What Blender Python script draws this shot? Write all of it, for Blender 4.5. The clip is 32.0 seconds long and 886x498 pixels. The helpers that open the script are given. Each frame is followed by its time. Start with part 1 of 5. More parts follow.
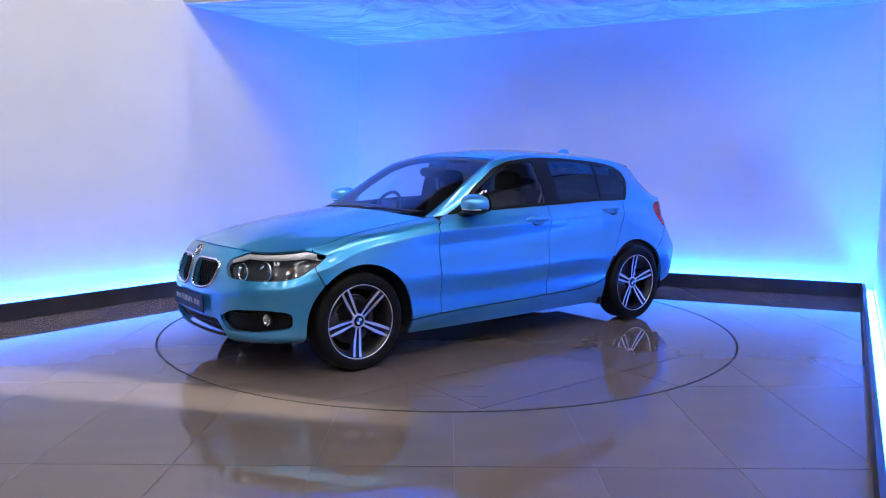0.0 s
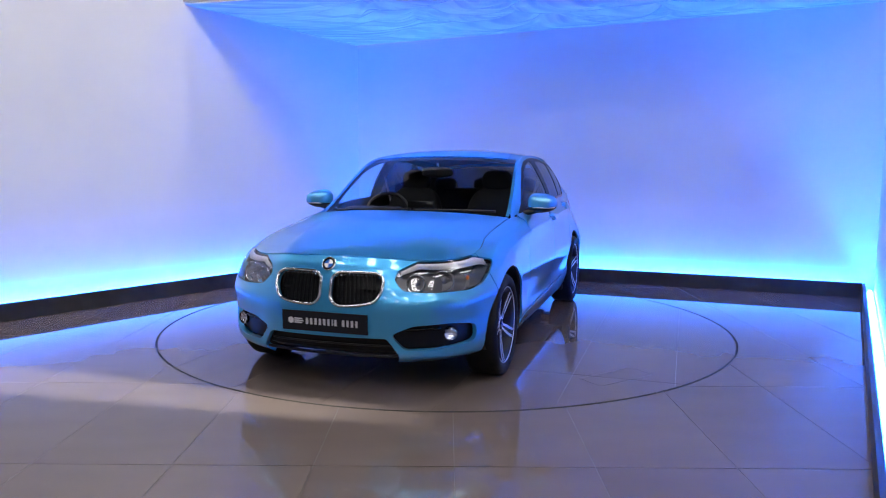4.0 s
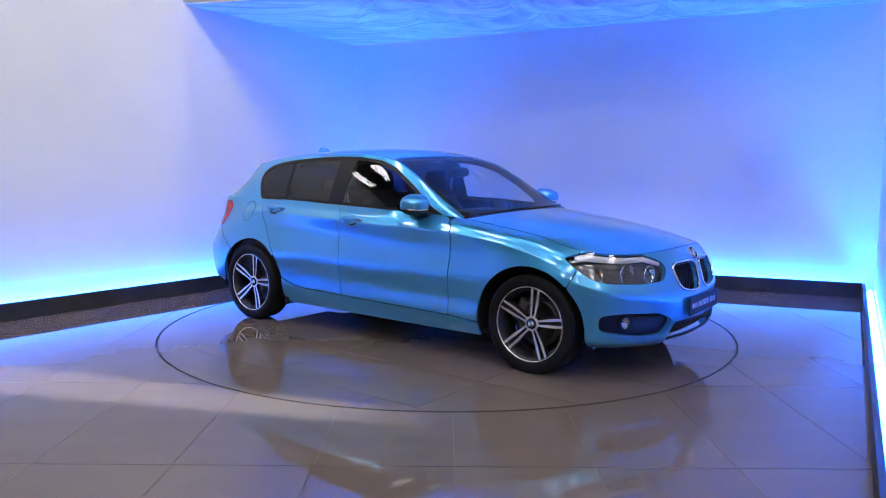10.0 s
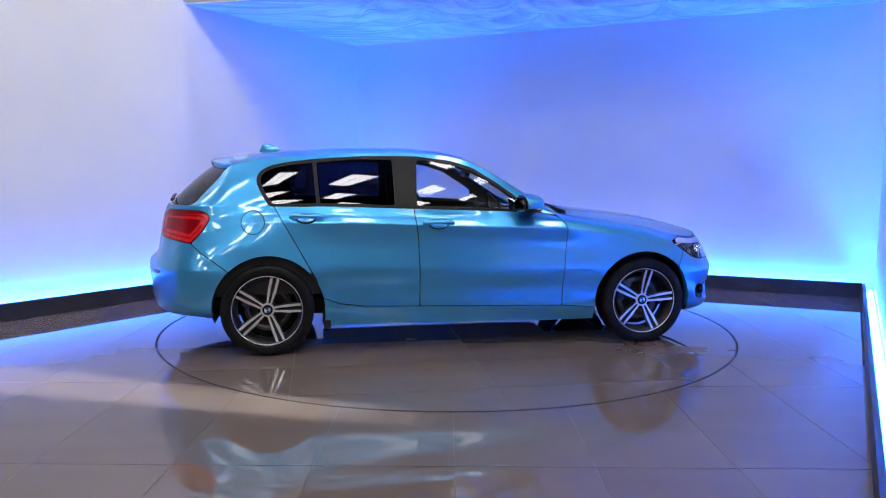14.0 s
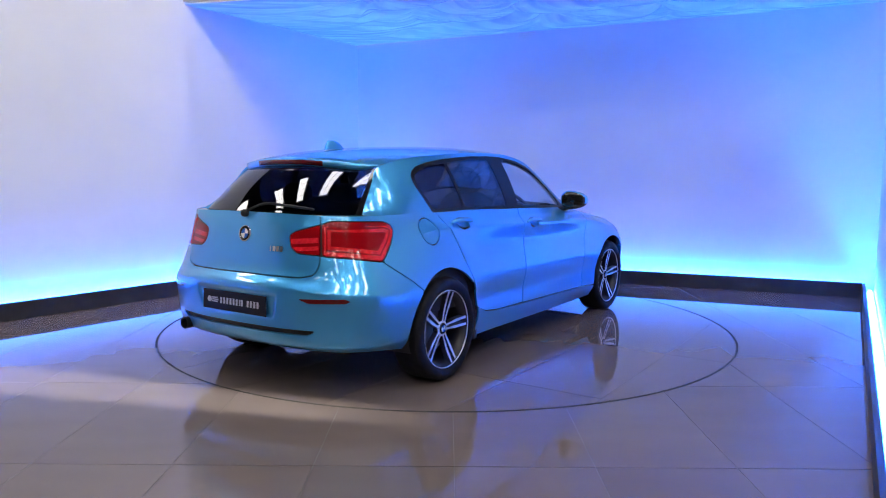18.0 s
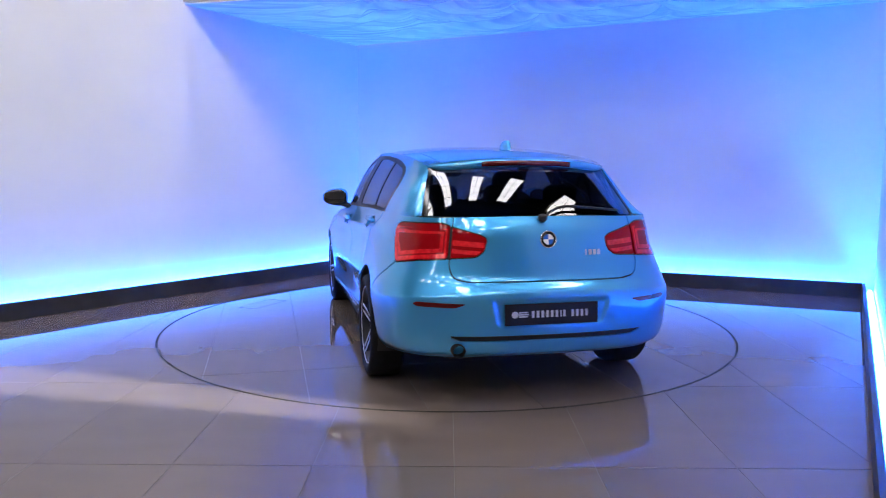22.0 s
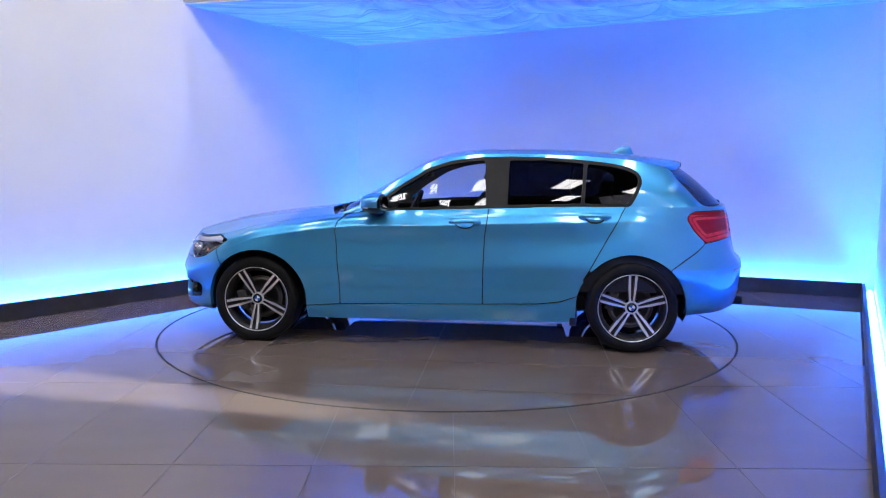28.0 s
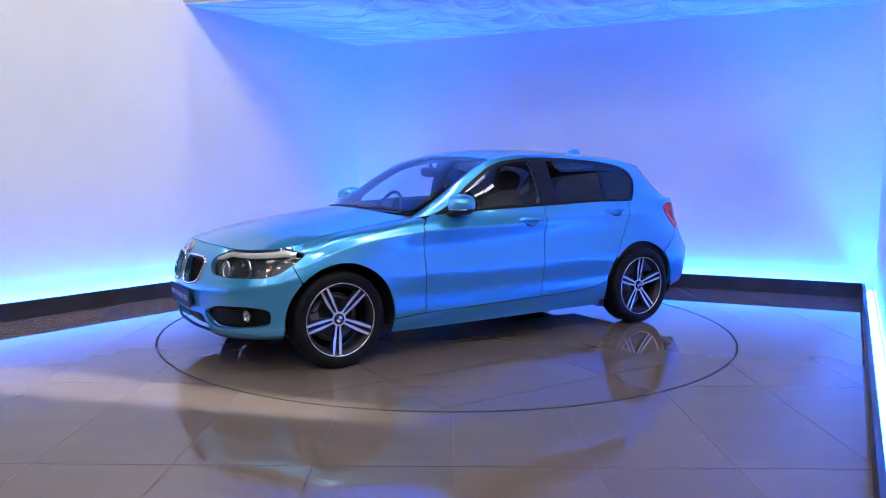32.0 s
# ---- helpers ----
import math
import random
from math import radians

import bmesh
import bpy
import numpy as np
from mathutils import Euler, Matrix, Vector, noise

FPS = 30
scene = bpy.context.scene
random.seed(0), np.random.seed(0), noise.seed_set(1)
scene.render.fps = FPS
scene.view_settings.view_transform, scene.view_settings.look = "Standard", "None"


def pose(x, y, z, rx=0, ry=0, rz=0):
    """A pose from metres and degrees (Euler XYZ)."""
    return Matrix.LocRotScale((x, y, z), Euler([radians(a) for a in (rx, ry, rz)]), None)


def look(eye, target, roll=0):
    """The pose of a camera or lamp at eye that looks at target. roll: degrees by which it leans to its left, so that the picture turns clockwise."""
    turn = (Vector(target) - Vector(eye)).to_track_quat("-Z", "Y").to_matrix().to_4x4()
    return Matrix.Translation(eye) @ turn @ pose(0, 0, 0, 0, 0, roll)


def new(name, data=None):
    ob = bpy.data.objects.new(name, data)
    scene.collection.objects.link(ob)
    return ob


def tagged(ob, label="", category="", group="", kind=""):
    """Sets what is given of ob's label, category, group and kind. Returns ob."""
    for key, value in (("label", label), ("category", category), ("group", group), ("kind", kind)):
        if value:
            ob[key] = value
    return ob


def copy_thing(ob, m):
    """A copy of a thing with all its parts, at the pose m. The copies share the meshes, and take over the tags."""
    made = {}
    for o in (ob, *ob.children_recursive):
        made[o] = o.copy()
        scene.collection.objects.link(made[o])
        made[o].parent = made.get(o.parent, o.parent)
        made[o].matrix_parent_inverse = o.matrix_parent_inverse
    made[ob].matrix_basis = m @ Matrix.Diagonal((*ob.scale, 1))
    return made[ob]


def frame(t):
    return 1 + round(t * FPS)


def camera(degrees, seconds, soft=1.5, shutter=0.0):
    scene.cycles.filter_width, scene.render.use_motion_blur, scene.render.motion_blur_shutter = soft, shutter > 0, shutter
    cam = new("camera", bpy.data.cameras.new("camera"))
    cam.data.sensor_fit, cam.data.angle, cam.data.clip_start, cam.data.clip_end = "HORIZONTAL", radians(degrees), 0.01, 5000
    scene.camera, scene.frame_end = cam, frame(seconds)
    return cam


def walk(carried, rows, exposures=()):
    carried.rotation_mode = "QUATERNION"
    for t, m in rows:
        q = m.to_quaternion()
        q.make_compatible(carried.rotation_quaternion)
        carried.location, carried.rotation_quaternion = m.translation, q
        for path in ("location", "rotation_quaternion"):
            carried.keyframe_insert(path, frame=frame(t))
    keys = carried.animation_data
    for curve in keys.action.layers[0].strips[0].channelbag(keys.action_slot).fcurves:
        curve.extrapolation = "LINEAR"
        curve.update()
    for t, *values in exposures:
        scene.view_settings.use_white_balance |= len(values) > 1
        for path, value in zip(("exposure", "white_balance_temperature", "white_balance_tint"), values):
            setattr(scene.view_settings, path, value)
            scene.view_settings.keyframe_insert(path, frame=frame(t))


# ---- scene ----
cam = camera(61.87, 32.0, soft=1.05, shutter=0.5)
EYE = (0.0, -6.0, 1.285)
VIEW = look(EYE, (-0.00503 * 6, -6.0 + 0.99372 * 6, 1.285 - 0.11176 * 6), 0.26)
walk(cam, [(0.0, VIEW), (32.0, VIEW)], [(0.0, -0.04), (17.2, -0.04), (18.6, 0.06), (32.0, 0.06)])

# ---- light: hall daylight is shut out, the hall lamps and the blue strips light the booth
world = bpy.data.worlds.new("world")
scene.world = world
world.use_nodes = True
world.node_tree.nodes["Background"].inputs[0].default_value = (0.55, 0.6, 0.75, 1)
world.node_tree.nodes["Background"].inputs[1].default_value = 0.02
HALL_POWER = 14.6
STRIP_POWER = 395.0
WALL_SPOT = (220.0, 200.0)
FLOOD_POWER = 2700.0
HALL_COLOUR = (0.90, 0.875, 0.87)
STRIP_COLOUR = (0.012, 0.146, 1.0)

# ---- materials ----


def material(name, colour=(0.5, 0.5, 0.5), rough=0.5, metal=0.0, coat=0.0, spec=0.5, trans=0.0, emit=None, power=0.0, ior=1.45):
    m = bpy.data.materials.new(name)
    m.use_nodes = True
    b = m.node_tree.nodes["Principled BSDF"]
    b.inputs["Base Color"].default_value = (*colour, 1)
    b.inputs["Roughness"].default_value = rough
    b.inputs["Metallic"].default_value = metal
    b.inputs["Coat Weight"].default_value = coat
    b.inputs["Coat Roughness"].default_value = 0.02
    b.inputs["Specular IOR Level"].default_value = spec
    b.inputs["Transmission Weight"].default_value = trans
    b.inputs["IOR"].default_value = ior
    if emit:
        b.inputs["Emission Color"].default_value = (*emit, 1)
        b.inputs["Emission Strength"].default_value = power
    return m


def nodes(m):
    t = m.node_tree
    return t.nodes, t.links, t.nodes["Principled BSDF"]


def noise_node(m, scale, detail=4.0, coord="Object", rough=0.55):
    n, l, _ = nodes(m)
    c = n.new("ShaderNodeTexCoord")
    t = n.new("ShaderNodeTexNoise")
    t.inputs["Scale"].default_value, t.inputs["Detail"].default_value, t.inputs["Roughness"].default_value = scale, detail, rough
    l.new(c.outputs[coord], t.inputs["Vector"])
    return t


def vary_colour(m, scale, low, high, coord="Object", detail=4.0):
    """Two tones mixed by noise at a real-world scale."""
    n, l, b = nodes(m)
    t = noise_node(m, scale, detail, coord)
    r = n.new("ShaderNodeValToRGB")
    r.color_ramp.elements[0].position, r.color_ramp.elements[1].position = 0.3, 0.7
    r.color_ramp.elements[0].color, r.color_ramp.elements[1].color = (*low, 1), (*high, 1)
    l.new(t.outputs["Fac"], r.inputs["Fac"])
    l.new(r.outputs["Color"], b.inputs["Base Color"])
    return r


def vary_rough(m, scale, low, high, coord="Object", detail=4.0):
    n, l, b = nodes(m)
    t = noise_node(m, scale, detail, coord)
    r = n.new("ShaderNodeMapRange")
    r.inputs["From Min"].default_value, r.inputs["From Max"].default_value = 0.3, 0.7
    r.inputs["To Min"].default_value, r.inputs["To Max"].default_value = low, high
    l.new(t.outputs["Fac"], r.inputs["Value"])
    l.new(r.outputs["Result"], b.inputs["Roughness"])


def relief(m, scale, strength, distance, coord="Object", detail=4.0, target="Normal"):
    n, l, b = nodes(m)
    t = noise_node(m, scale, detail, coord)
    k = n.new("ShaderNodeBump")
    k.inputs["Strength"].default_value, k.inputs["Distance"].default_value = strength, distance
    l.new(t.outputs["Fac"], k.inputs["Height"])
    l.new(k.outputs["Normal"], b.inputs[target])


WALL = material("white_wall_paint", (0.8, 0.8, 0.8), 0.55)
vary_colour(WALL, 0.9, (0.76, 0.765, 0.77), (0.82, 0.82, 0.82))
relief(WALL, 60, 0.08, 0.004)
SKIRT = material("dark_grey_board", (0.03, 0.03, 0.034), 0.45)
vary_colour(SKIRT, 3, (0.022, 0.022, 0.026), (0.045, 0.044, 0.046))
relief(SKIRT, 25, 0.1, 0.004)
TILE = material("polished_porcelain", (0.23, 0.205, 0.19), 0.09, coat=0.0, spec=0.5)
CANOPY = material("white_plastic_sheet", (0.72, 0.74, 0.78), 0.24, spec=0.6)
n_, l_, b_ = nodes(CANOPY)
where, stretch, folds, height = n_.new("ShaderNodeTexCoord"), n_.new("ShaderNodeMapping"), n_.new("ShaderNodeTexNoise"), n_.new("ShaderNodeBump")
stretch.inputs["Rotation"].default_value, stretch.inputs["Scale"].default_value = (0, 0, radians(20)), (0.7, 4.5, 1.0)
folds.inputs["Scale"].default_value, folds.inputs["Detail"].default_value, folds.inputs["Distortion"].default_value = 1.3, 4.0, 1.2
height.inputs["Strength"].default_value, height.inputs["Distance"].default_value = 0.45, 0.05
l_.new(where.outputs["Object"], stretch.inputs["Vector"])
l_.new(stretch.outputs["Vector"], folds.inputs["Vector"])
l_.new(folds.outputs["Fac"], height.inputs["Height"])
l_.new(height.outputs["Normal"], b_.inputs["Normal"])
# shade of the folds put into the sheet's colour, darker in the hollows
fold_shade = n_.new("ShaderNodeValToRGB")
fold_shade.color_ramp.elements[0].position, fold_shade.color_ramp.elements[1].position = 0.36, 0.62
fold_shade.color_ramp.elements[0].color, fold_shade.color_ramp.elements[1].color = (0.56, 0.57, 0.63, 1), (0.80, 0.81, 0.84, 1)
l_.new(folds.outputs["Fac"], fold_shade.inputs["Fac"])
l_.new(fold_shade.outputs["Color"], b_.inputs["Base Color"])
GROUT = material("tile_joint", (0.1, 0.085, 0.07), 0.6)
vary_colour(GROUT, 7, (0.07, 0.06, 0.055), (0.17, 0.14, 0.11))
STRIP = material("blue_light_strip", (0.2, 0.5, 1), 0.5, emit=STRIP_COLOUR, power=STRIP_POWER)
LAMP = material("lamp_diffuser", (0.9, 0.9, 0.9), 0.5, emit=HALL_COLOUR, power=HALL_POWER)
ROOF = material("dark_roof_sheet", (0.05, 0.05, 0.055), 0.7)
vary_colour(ROOF, 0.8, (0.04, 0.04, 0.045), (0.075, 0.073, 0.075))
TIMBER = material("pale_timber", (0.62, 0.53, 0.38), 0.6)
vary_colour(TIMBER, 6, (0.55, 0.46, 0.32), (0.68, 0.6, 0.45))
HALL = material("hall_grey_sheet", (0.3, 0.29, 0.28), 0.7)
vary_colour(HALL, 0.6, (0.70, 0.69, 0.67), (0.78, 0.77, 0.75))
STEEL = material("painted_steel", (0.32, 0.27, 0.2), 0.5)

PAINT = material("blue_metallic_paint", (0.065, 0.41, 0.80), 0.30, metal=0.64, coat=1.0)
PAINT.node_tree.nodes["Principled BSDF"].inputs["Coat IOR"].default_value = 1.62
PAINT.node_tree.nodes["Principled BSDF"].inputs["Coat Roughness"].default_value = 0.008
SATIN = material("satin_black_trim", (0.006, 0.006, 0.007), 0.38, spec=0.3)
BLACK = material("black_plastic", (0.012, 0.012, 0.013), 0.42)
relief(BLACK, 400, 0.15, 0.001)
GLOSS = material("gloss_black_trim", (0.008, 0.008, 0.009), 0.12)
RUBBER = material("tyre_rubber", (0.006, 0.006, 0.007), 0.62, spec=0.25)
vary_rough(RUBBER, 9, 0.5, 0.75)
relief(RUBBER, 160, 0.2, 0.001)


def pane(name, tint, gloss=1.0):
    """Thin glass: the view passes through with a tint, gloss rises towards grazing angles."""
    m = bpy.data.materials.new(name)
    m.use_nodes = True
    n, l = m.node_tree.nodes, m.node_tree.links
    n.remove(n["Principled BSDF"])
    clear, shine, mix = n.new("ShaderNodeBsdfTransparent"), n.new("ShaderNodeBsdfGlossy"), n.new("ShaderNodeMixShader")
    clear.inputs["Color"].default_value = (*tint, 1)
    shine.inputs["Roughness"].default_value = 0.01
    facing, power, scale = n.new("ShaderNodeLayerWeight"), n.new("ShaderNodeMath"), n.new("ShaderNodeMath")
    facing.inputs["Blend"].default_value = 0.5
    power.operation, scale.operation = "POWER", "MULTIPLY_ADD"
    power.inputs[1].default_value = 5.0
    scale.inputs[1].default_value, scale.inputs[2].default_value = 0.92 * gloss, 0.08 * gloss
    l.new(facing.outputs["Facing"], power.inputs[0])
    l.new(power.outputs[0], scale.inputs[0])
    l.new(scale.outputs[0], mix.inputs[0])
    l.new(clear.outputs[0], mix.inputs[1])
    l.new(shine.outputs[0], mix.inputs[2])
    l.new(mix.outputs[0], n["Material Output"].inputs["Surface"])
    return m


GLASS = pane("clear_glass", (0.86, 0.89, 0.9))
TINT = pane("privacy_glass", (0.09, 0.10, 0.125))
CHROME = material("chrome", (0.75, 0.75, 0.76), 0.1, metal=1.0)
ALLOY = material("machined_alloy", (0.88, 0.88, 0.90), 0.42, metal=1.0)
DARK_ALLOY = material("dark_grey_alloy", (0.03, 0.03, 0.034), 0.35, metal=0.4)
RED = material("red_lens", (0.32, 0.003, 0.006), 0.1, spec=0.4)
DARK_RED = material("dark_red_lens", (0.09, 0.002, 0.004), 0.15, coat=0.3)
FABRIC = material("black_seat_fabric", (0.009, 0.009, 0.010), 0.85)
relief(FABRIC, 300, 0.3, 0.002)
TRIM = material("dark_interior_plastic", (0.012, 0.012, 0.013), 0.6)
PILLAR = material("grey_pillar_trim", (0.10, 0.10, 0.10), 0.8)
PLATE = material("dark_plate", (0.012, 0.012, 0.018), 0.55, spec=0.2)
PLATE_INK = material("pale_plate_print", (0.5, 0.5, 0.54), 0.5)
WHITE = material("white_enamel", (0.75, 0.75, 0.76), 0.25)
BLUE = material("blue_enamel", (0.02, 0.12, 0.5), 0.25)
LENS = pane("lamp_lens", (0.93, 0.93, 0.94), 0.8)
REFLECTOR = material("lamp_reflector", (0.82, 0.83, 0.86), 0.14, metal=1.0)
EYEBROW = material("pale_lamp_trim", (0.92, 0.91, 0.88), 0.28, coat=0.5)
ORANGE = material("amber_lens", (0.7, 0.16, 0.02), 0.2)
DISC = material("brake_steel", (0.25, 0.24, 0.24), 0.4, metal=1.0)
CALIPER = material("caliper_grey", (0.1, 0.1, 0.11), 0.5)


# ---- mesh helpers ----
def mesh_of(name, verts, faces, mat, smooth=True):
    me = bpy.data.meshes.new(name)
    me.from_pydata([tuple(v) for v in verts], [], [tuple(f) for f in faces])
    for m in (mat if isinstance(mat, (list, tuple)) else [mat]):
        me.materials.append(m)
    if smooth:
        me.polygons.foreach_set("use_smooth", [True] * len(me.polygons))
    me.update()
    return me


def part(name, verts, faces, mat, parent=None, label="", smooth=True):
    ob = new(name, mesh_of(name, verts, faces, mat, smooth))
    ob.parent = parent
    if label:
        tagged(ob, label)
    return ob


def bm_part(name, bm, mat, parent=None, label="", smooth=True):
    bmesh.ops.recalc_face_normals(bm, faces=bm.faces)
    me = bpy.data.meshes.new(name)
    bm.to_mesh(me)
    bm.free()
    me.materials.append(mat)
    if smooth:
        me.polygons.foreach_set("use_smooth", [True] * len(me.polygons))
    ob = new(name, me)
    ob.parent = parent
    if label:
        tagged(ob, label)
    return ob


def box_bm(size, at=(0, 0, 0), bevel=0.0, turn=None, seg=2):
    bm = bmesh.new()
    bmesh.ops.create_cube(bm, size=1)
    bmesh.ops.scale(bm, vec=size, verts=bm.verts)
    if bevel:
        bmesh.ops.bevel(bm, geom=bm.edges, offset=bevel, segments=seg, profile=0.7, affect="EDGES")
    if turn:
        bmesh.ops.transform(bm, matrix=turn, verts=bm.verts)
    bmesh.ops.translate(bm, vec=at, verts=bm.verts)
    return bm


def add_bm(a, b):
    """Add bmesh b to a."""
    me = bpy.data.meshes.new("joined")
    b.to_mesh(me)
    b.free()
    a.from_mesh(me)
    bpy.data.meshes.remove(me)
    return a


def prism(points, z0, z1):
    """A closed prism over a plan polygon."""
    n = len(points)
    v = [(x, y, z0) for x, y in points] + [(x, y, z1) for x, y in points]
    f = [tuple(range(n))[::-1], tuple(range(n, 2 * n))] + [(i, (i + 1) % n, n + (i + 1) % n, n + i) for i in range(n)]
    return v, f


def hermite(xs, ys):
    """A smooth curve through knots; ys may be rows of vectors."""
    xs, ys = np.asarray(xs, float), np.asarray(ys, float)
    if ys.ndim == 1:
        ys = ys[:, None]
    dx = np.diff(xs)[:, None]
    sl = np.diff(ys, axis=0) / dx
    m = np.zeros_like(ys)
    m[0], m[-1] = sl[0], sl[-1]
    w1, w2 = dx[1:], dx[:-1]
    m[1:-1] = (sl[:-1] * w1 + sl[1:] * w2) / (w1 + w2)

    def at(q):
        q = np.asarray(q, float)
        i = np.clip(np.searchsorted(xs, q, side="right") - 1, 0, len(xs) - 2)
        h = (xs[i + 1] - xs[i])[..., None]
        t = np.clip((q - xs[i])[..., None] / h, 0.0, 1.0)
        return ((2 * t**3 - 3 * t**2 + 1) * ys[i] + (t**3 - 2 * t**2 + t) * h * m[i]
                + (-2 * t**3 + 3 * t**2) * ys[i + 1] + (t**3 - t**2) * h * m[i + 1])
    return at


def rounded(points, steps=6, tight=0.5):
    """A smooth closed curve through the corners of a polygon."""
    p = np.asarray(points, float)
    n, out = len(p), []
    for i in range(n):
        a, b, c, d = p[i - 1], p[i], p[(i + 1) % n], p[(i + 2) % n]
        for t in np.linspace(0, 1, steps, endpoint=False):
            out.append((2 * t**3 - 3 * t**2 + 1) * b + (t**3 - 2 * t**2 + t) * tight * (c - a)
                       + (-2 * t**3 + 3 * t**2) * c + (t**3 - t**2) * tight * (d - b))
    return np.array(out)


def soft_corners(points, r=0.02, steps=4):
    """A polygon with its corners rounded by radius-like cuts."""
    p = np.asarray(points, float)
    out = []
    for i in range(len(p)):
        a, b, c = p[i - 1], p[i], p[(i + 1) % len(p)]
        u, v = (a - b), (c - b)
        q = min(r, np.linalg.norm(u) * 0.45, np.linalg.norm(v) * 0.45)
        u, v = b + u / np.linalg.norm(u) * q, b + v / np.linalg.norm(v) * q
        for t in np.linspace(0, 1, steps):
            out.append((1 - t)**2 * u + 2 * t * (1 - t) * b + t**2 * v)
    return np.array(out)


def polygon_distance(poly, x, y):
    """Signed distance to a polygon, negative inside."""
    poly = np.asarray(poly, float)
    a, b = poly, np.roll(poly, -1, axis=0)
    shape = x.shape
    p = np.stack([x.ravel(), y.ravel()], 1)
    best = np.full(len(p), 1e9)
    inside = np.zeros(len(p), bool)
    for (ax, ay), (bx, by) in zip(a, b):
        ex, ey = bx - ax, by - ay
        t = np.clip(((p[:, 0] - ax) * ex + (p[:, 1] - ay) * ey) / (ex * ex + ey * ey + 1e-12), 0, 1)
        best = np.minimum(best, (p[:, 0] - ax - t * ex)**2 + (p[:, 1] - ay - t * ey)**2)
        if ay != by:
            cross = ((ay > p[:, 1]) != (by > p[:, 1])) & (p[:, 0] < ex * (p[:, 1] - ay) / (by - ay) + ax)
            inside ^= cross
    d = np.sqrt(best)
    return np.where(inside, -d, d).reshape(shape)


def cut_panel(surface, A, B, field, gap=0.0034):
    """The piece of a parametric surface inside a signed field, its rim moved on to the field's zero line.
    Gives vertices, outward normals, faces and the rim's edges."""
    a2, b2 = np.meshgrid(A, B, indexing="ij")
    d = field(surface(a2, b2), a2) + gap
    keep = (d[:-1, :-1] + d[1:, :-1] + d[:-1, 1:] + d[1:, 1:]) < 0
    used = np.zeros(d.shape, bool)
    lost = np.zeros(d.shape, bool)
    for i, j in ((0, 0), (1, 0), (0, 1), (1, 1)):
        sl = (slice(i, i + keep.shape[0]), slice(j, j + keep.shape[1]))
        used[sl] |= keep
        lost[sl] |= ~keep
    rim = used & (lost | (d > 0))
    ra, rb = a2[rim], b2[rim]
    oa, ob_ = ra.copy(), rb.copy()
    ca, cb = abs(A[1] - A[0]), abs(B[1] - B[0])
    for _ in range(4):
        e = 1e-4
        d0 = field(surface(ra, rb), ra) + gap
        ga = (field(surface(ra + e, rb), ra + e) + gap - d0) / e
        gb = (field(surface(ra, rb + e), ra) + gap - d0) / e
        wa, wb = ca**2, cb**2
        k = d0 / (ga**2 * wa + gb**2 * wb + 1e-9)
        ra = np.clip(ra - k * ga * wa, np.maximum(oa - ca, min(A[0], A[-1])), np.minimum(oa + ca, max(A[0], A[-1])))
        rb = np.clip(rb - k * gb * wb, np.maximum(ob_ - cb, min(B[0], B[-1])), np.minimum(ob_ + cb, max(B[0], B[-1])))
    a2, b2 = a2.copy(), b2.copy()
    a2[rim], b2[rim] = ra, rb
    index = np.full(d.shape, -1)
    index[used] = np.arange(used.sum())
    ua, ub = a2[used], b2[used]
    P = surface(ua, ub)
    e = 2e-3
    N = np.cross(surface(ua + e, ub) - surface(ua - e, ub), surface(ua, ub + e) - surface(ua, ub - e))
    N /= np.linalg.norm(N, axis=1)[:, None] + 1e-12
    q = np.stack([index[:-1, :-1], index[1:, :-1], index[1:, 1:], index[:-1, 1:]], -1)[keep]
    return P, N, q


def shell(name, piece, mat, parent, depth=0.012, flip=False, label="", lift=0.0):
    """A panel with a turned-in edge, as one mesh."""
    P, N, F = piece
    if flip:
        N, F = -N, F[:, ::-1]
    P = P + N * lift
    count = {}
    for f in F:
        for i in range(4):
            e = (int(f[i]), int(f[(i + 1) % 4]))
            k = (min(e), max(e))
            count[k] = None if k in count else e
    edges = [e for e in count.values() if e]
    ids = sorted({i for e in edges for i in e})
    n = len(P)
    outer = {v: n + k for k, v in enumerate(ids)}
    inner = {v: n + len(ids) + k for k, v in enumerate(ids)}
    sel = np.array(ids, int)
    V = np.concatenate([P, P[sel], P[sel] - N[sel] * depth]) if len(ids) else P
    faces = [tuple(int(i) for i in f) for f in F] + [(outer[b], outer[a], inner[a], inner[b]) for a, b in edges]
    return part(name, V, faces, mat, parent, label)


def mirrored(surface):
    def other(a, b):
        p = surface(a, b)
        return p * np.array([1.0, -1.0, 1.0])
    return other


def tube(path, r, closed=True, sides=8, flat=1.0):
    """A round bar along a path. Vertices and faces."""
    p = np.asarray(path, float)
    n = len(p)
    tang = (np.roll(p, -1, 0) - np.roll(p, 1, 0)) if closed else np.gradient(p, axis=0)
    tang /= np.linalg.norm(tang, axis=1)[:, None] + 1e-12
    up = np.array([0.13, 0.21, 0.97])
    V, F = [], []
    for i in range(n):
        s = np.cross(tang[i], up)
        s /= np.linalg.norm(s) + 1e-9
        u = np.cross(s, tang[i])
        for k in range(sides):
            a = 2 * math.pi * k / sides
            V.append(p[i] + r * (math.cos(a) * s + flat * math.sin(a) * u))
    for i in range(n if closed else n - 1):
        for k in range(sides):
            j, l = (i + 1) % n, (k + 1) % sides
            F.append((i * sides + k, i * sides + l, j * sides + l, j * sides + k))
    if not closed:
        F += [tuple(range(sides))[::-1], tuple(range((n - 1) * sides, n * sides))]
    return V, F


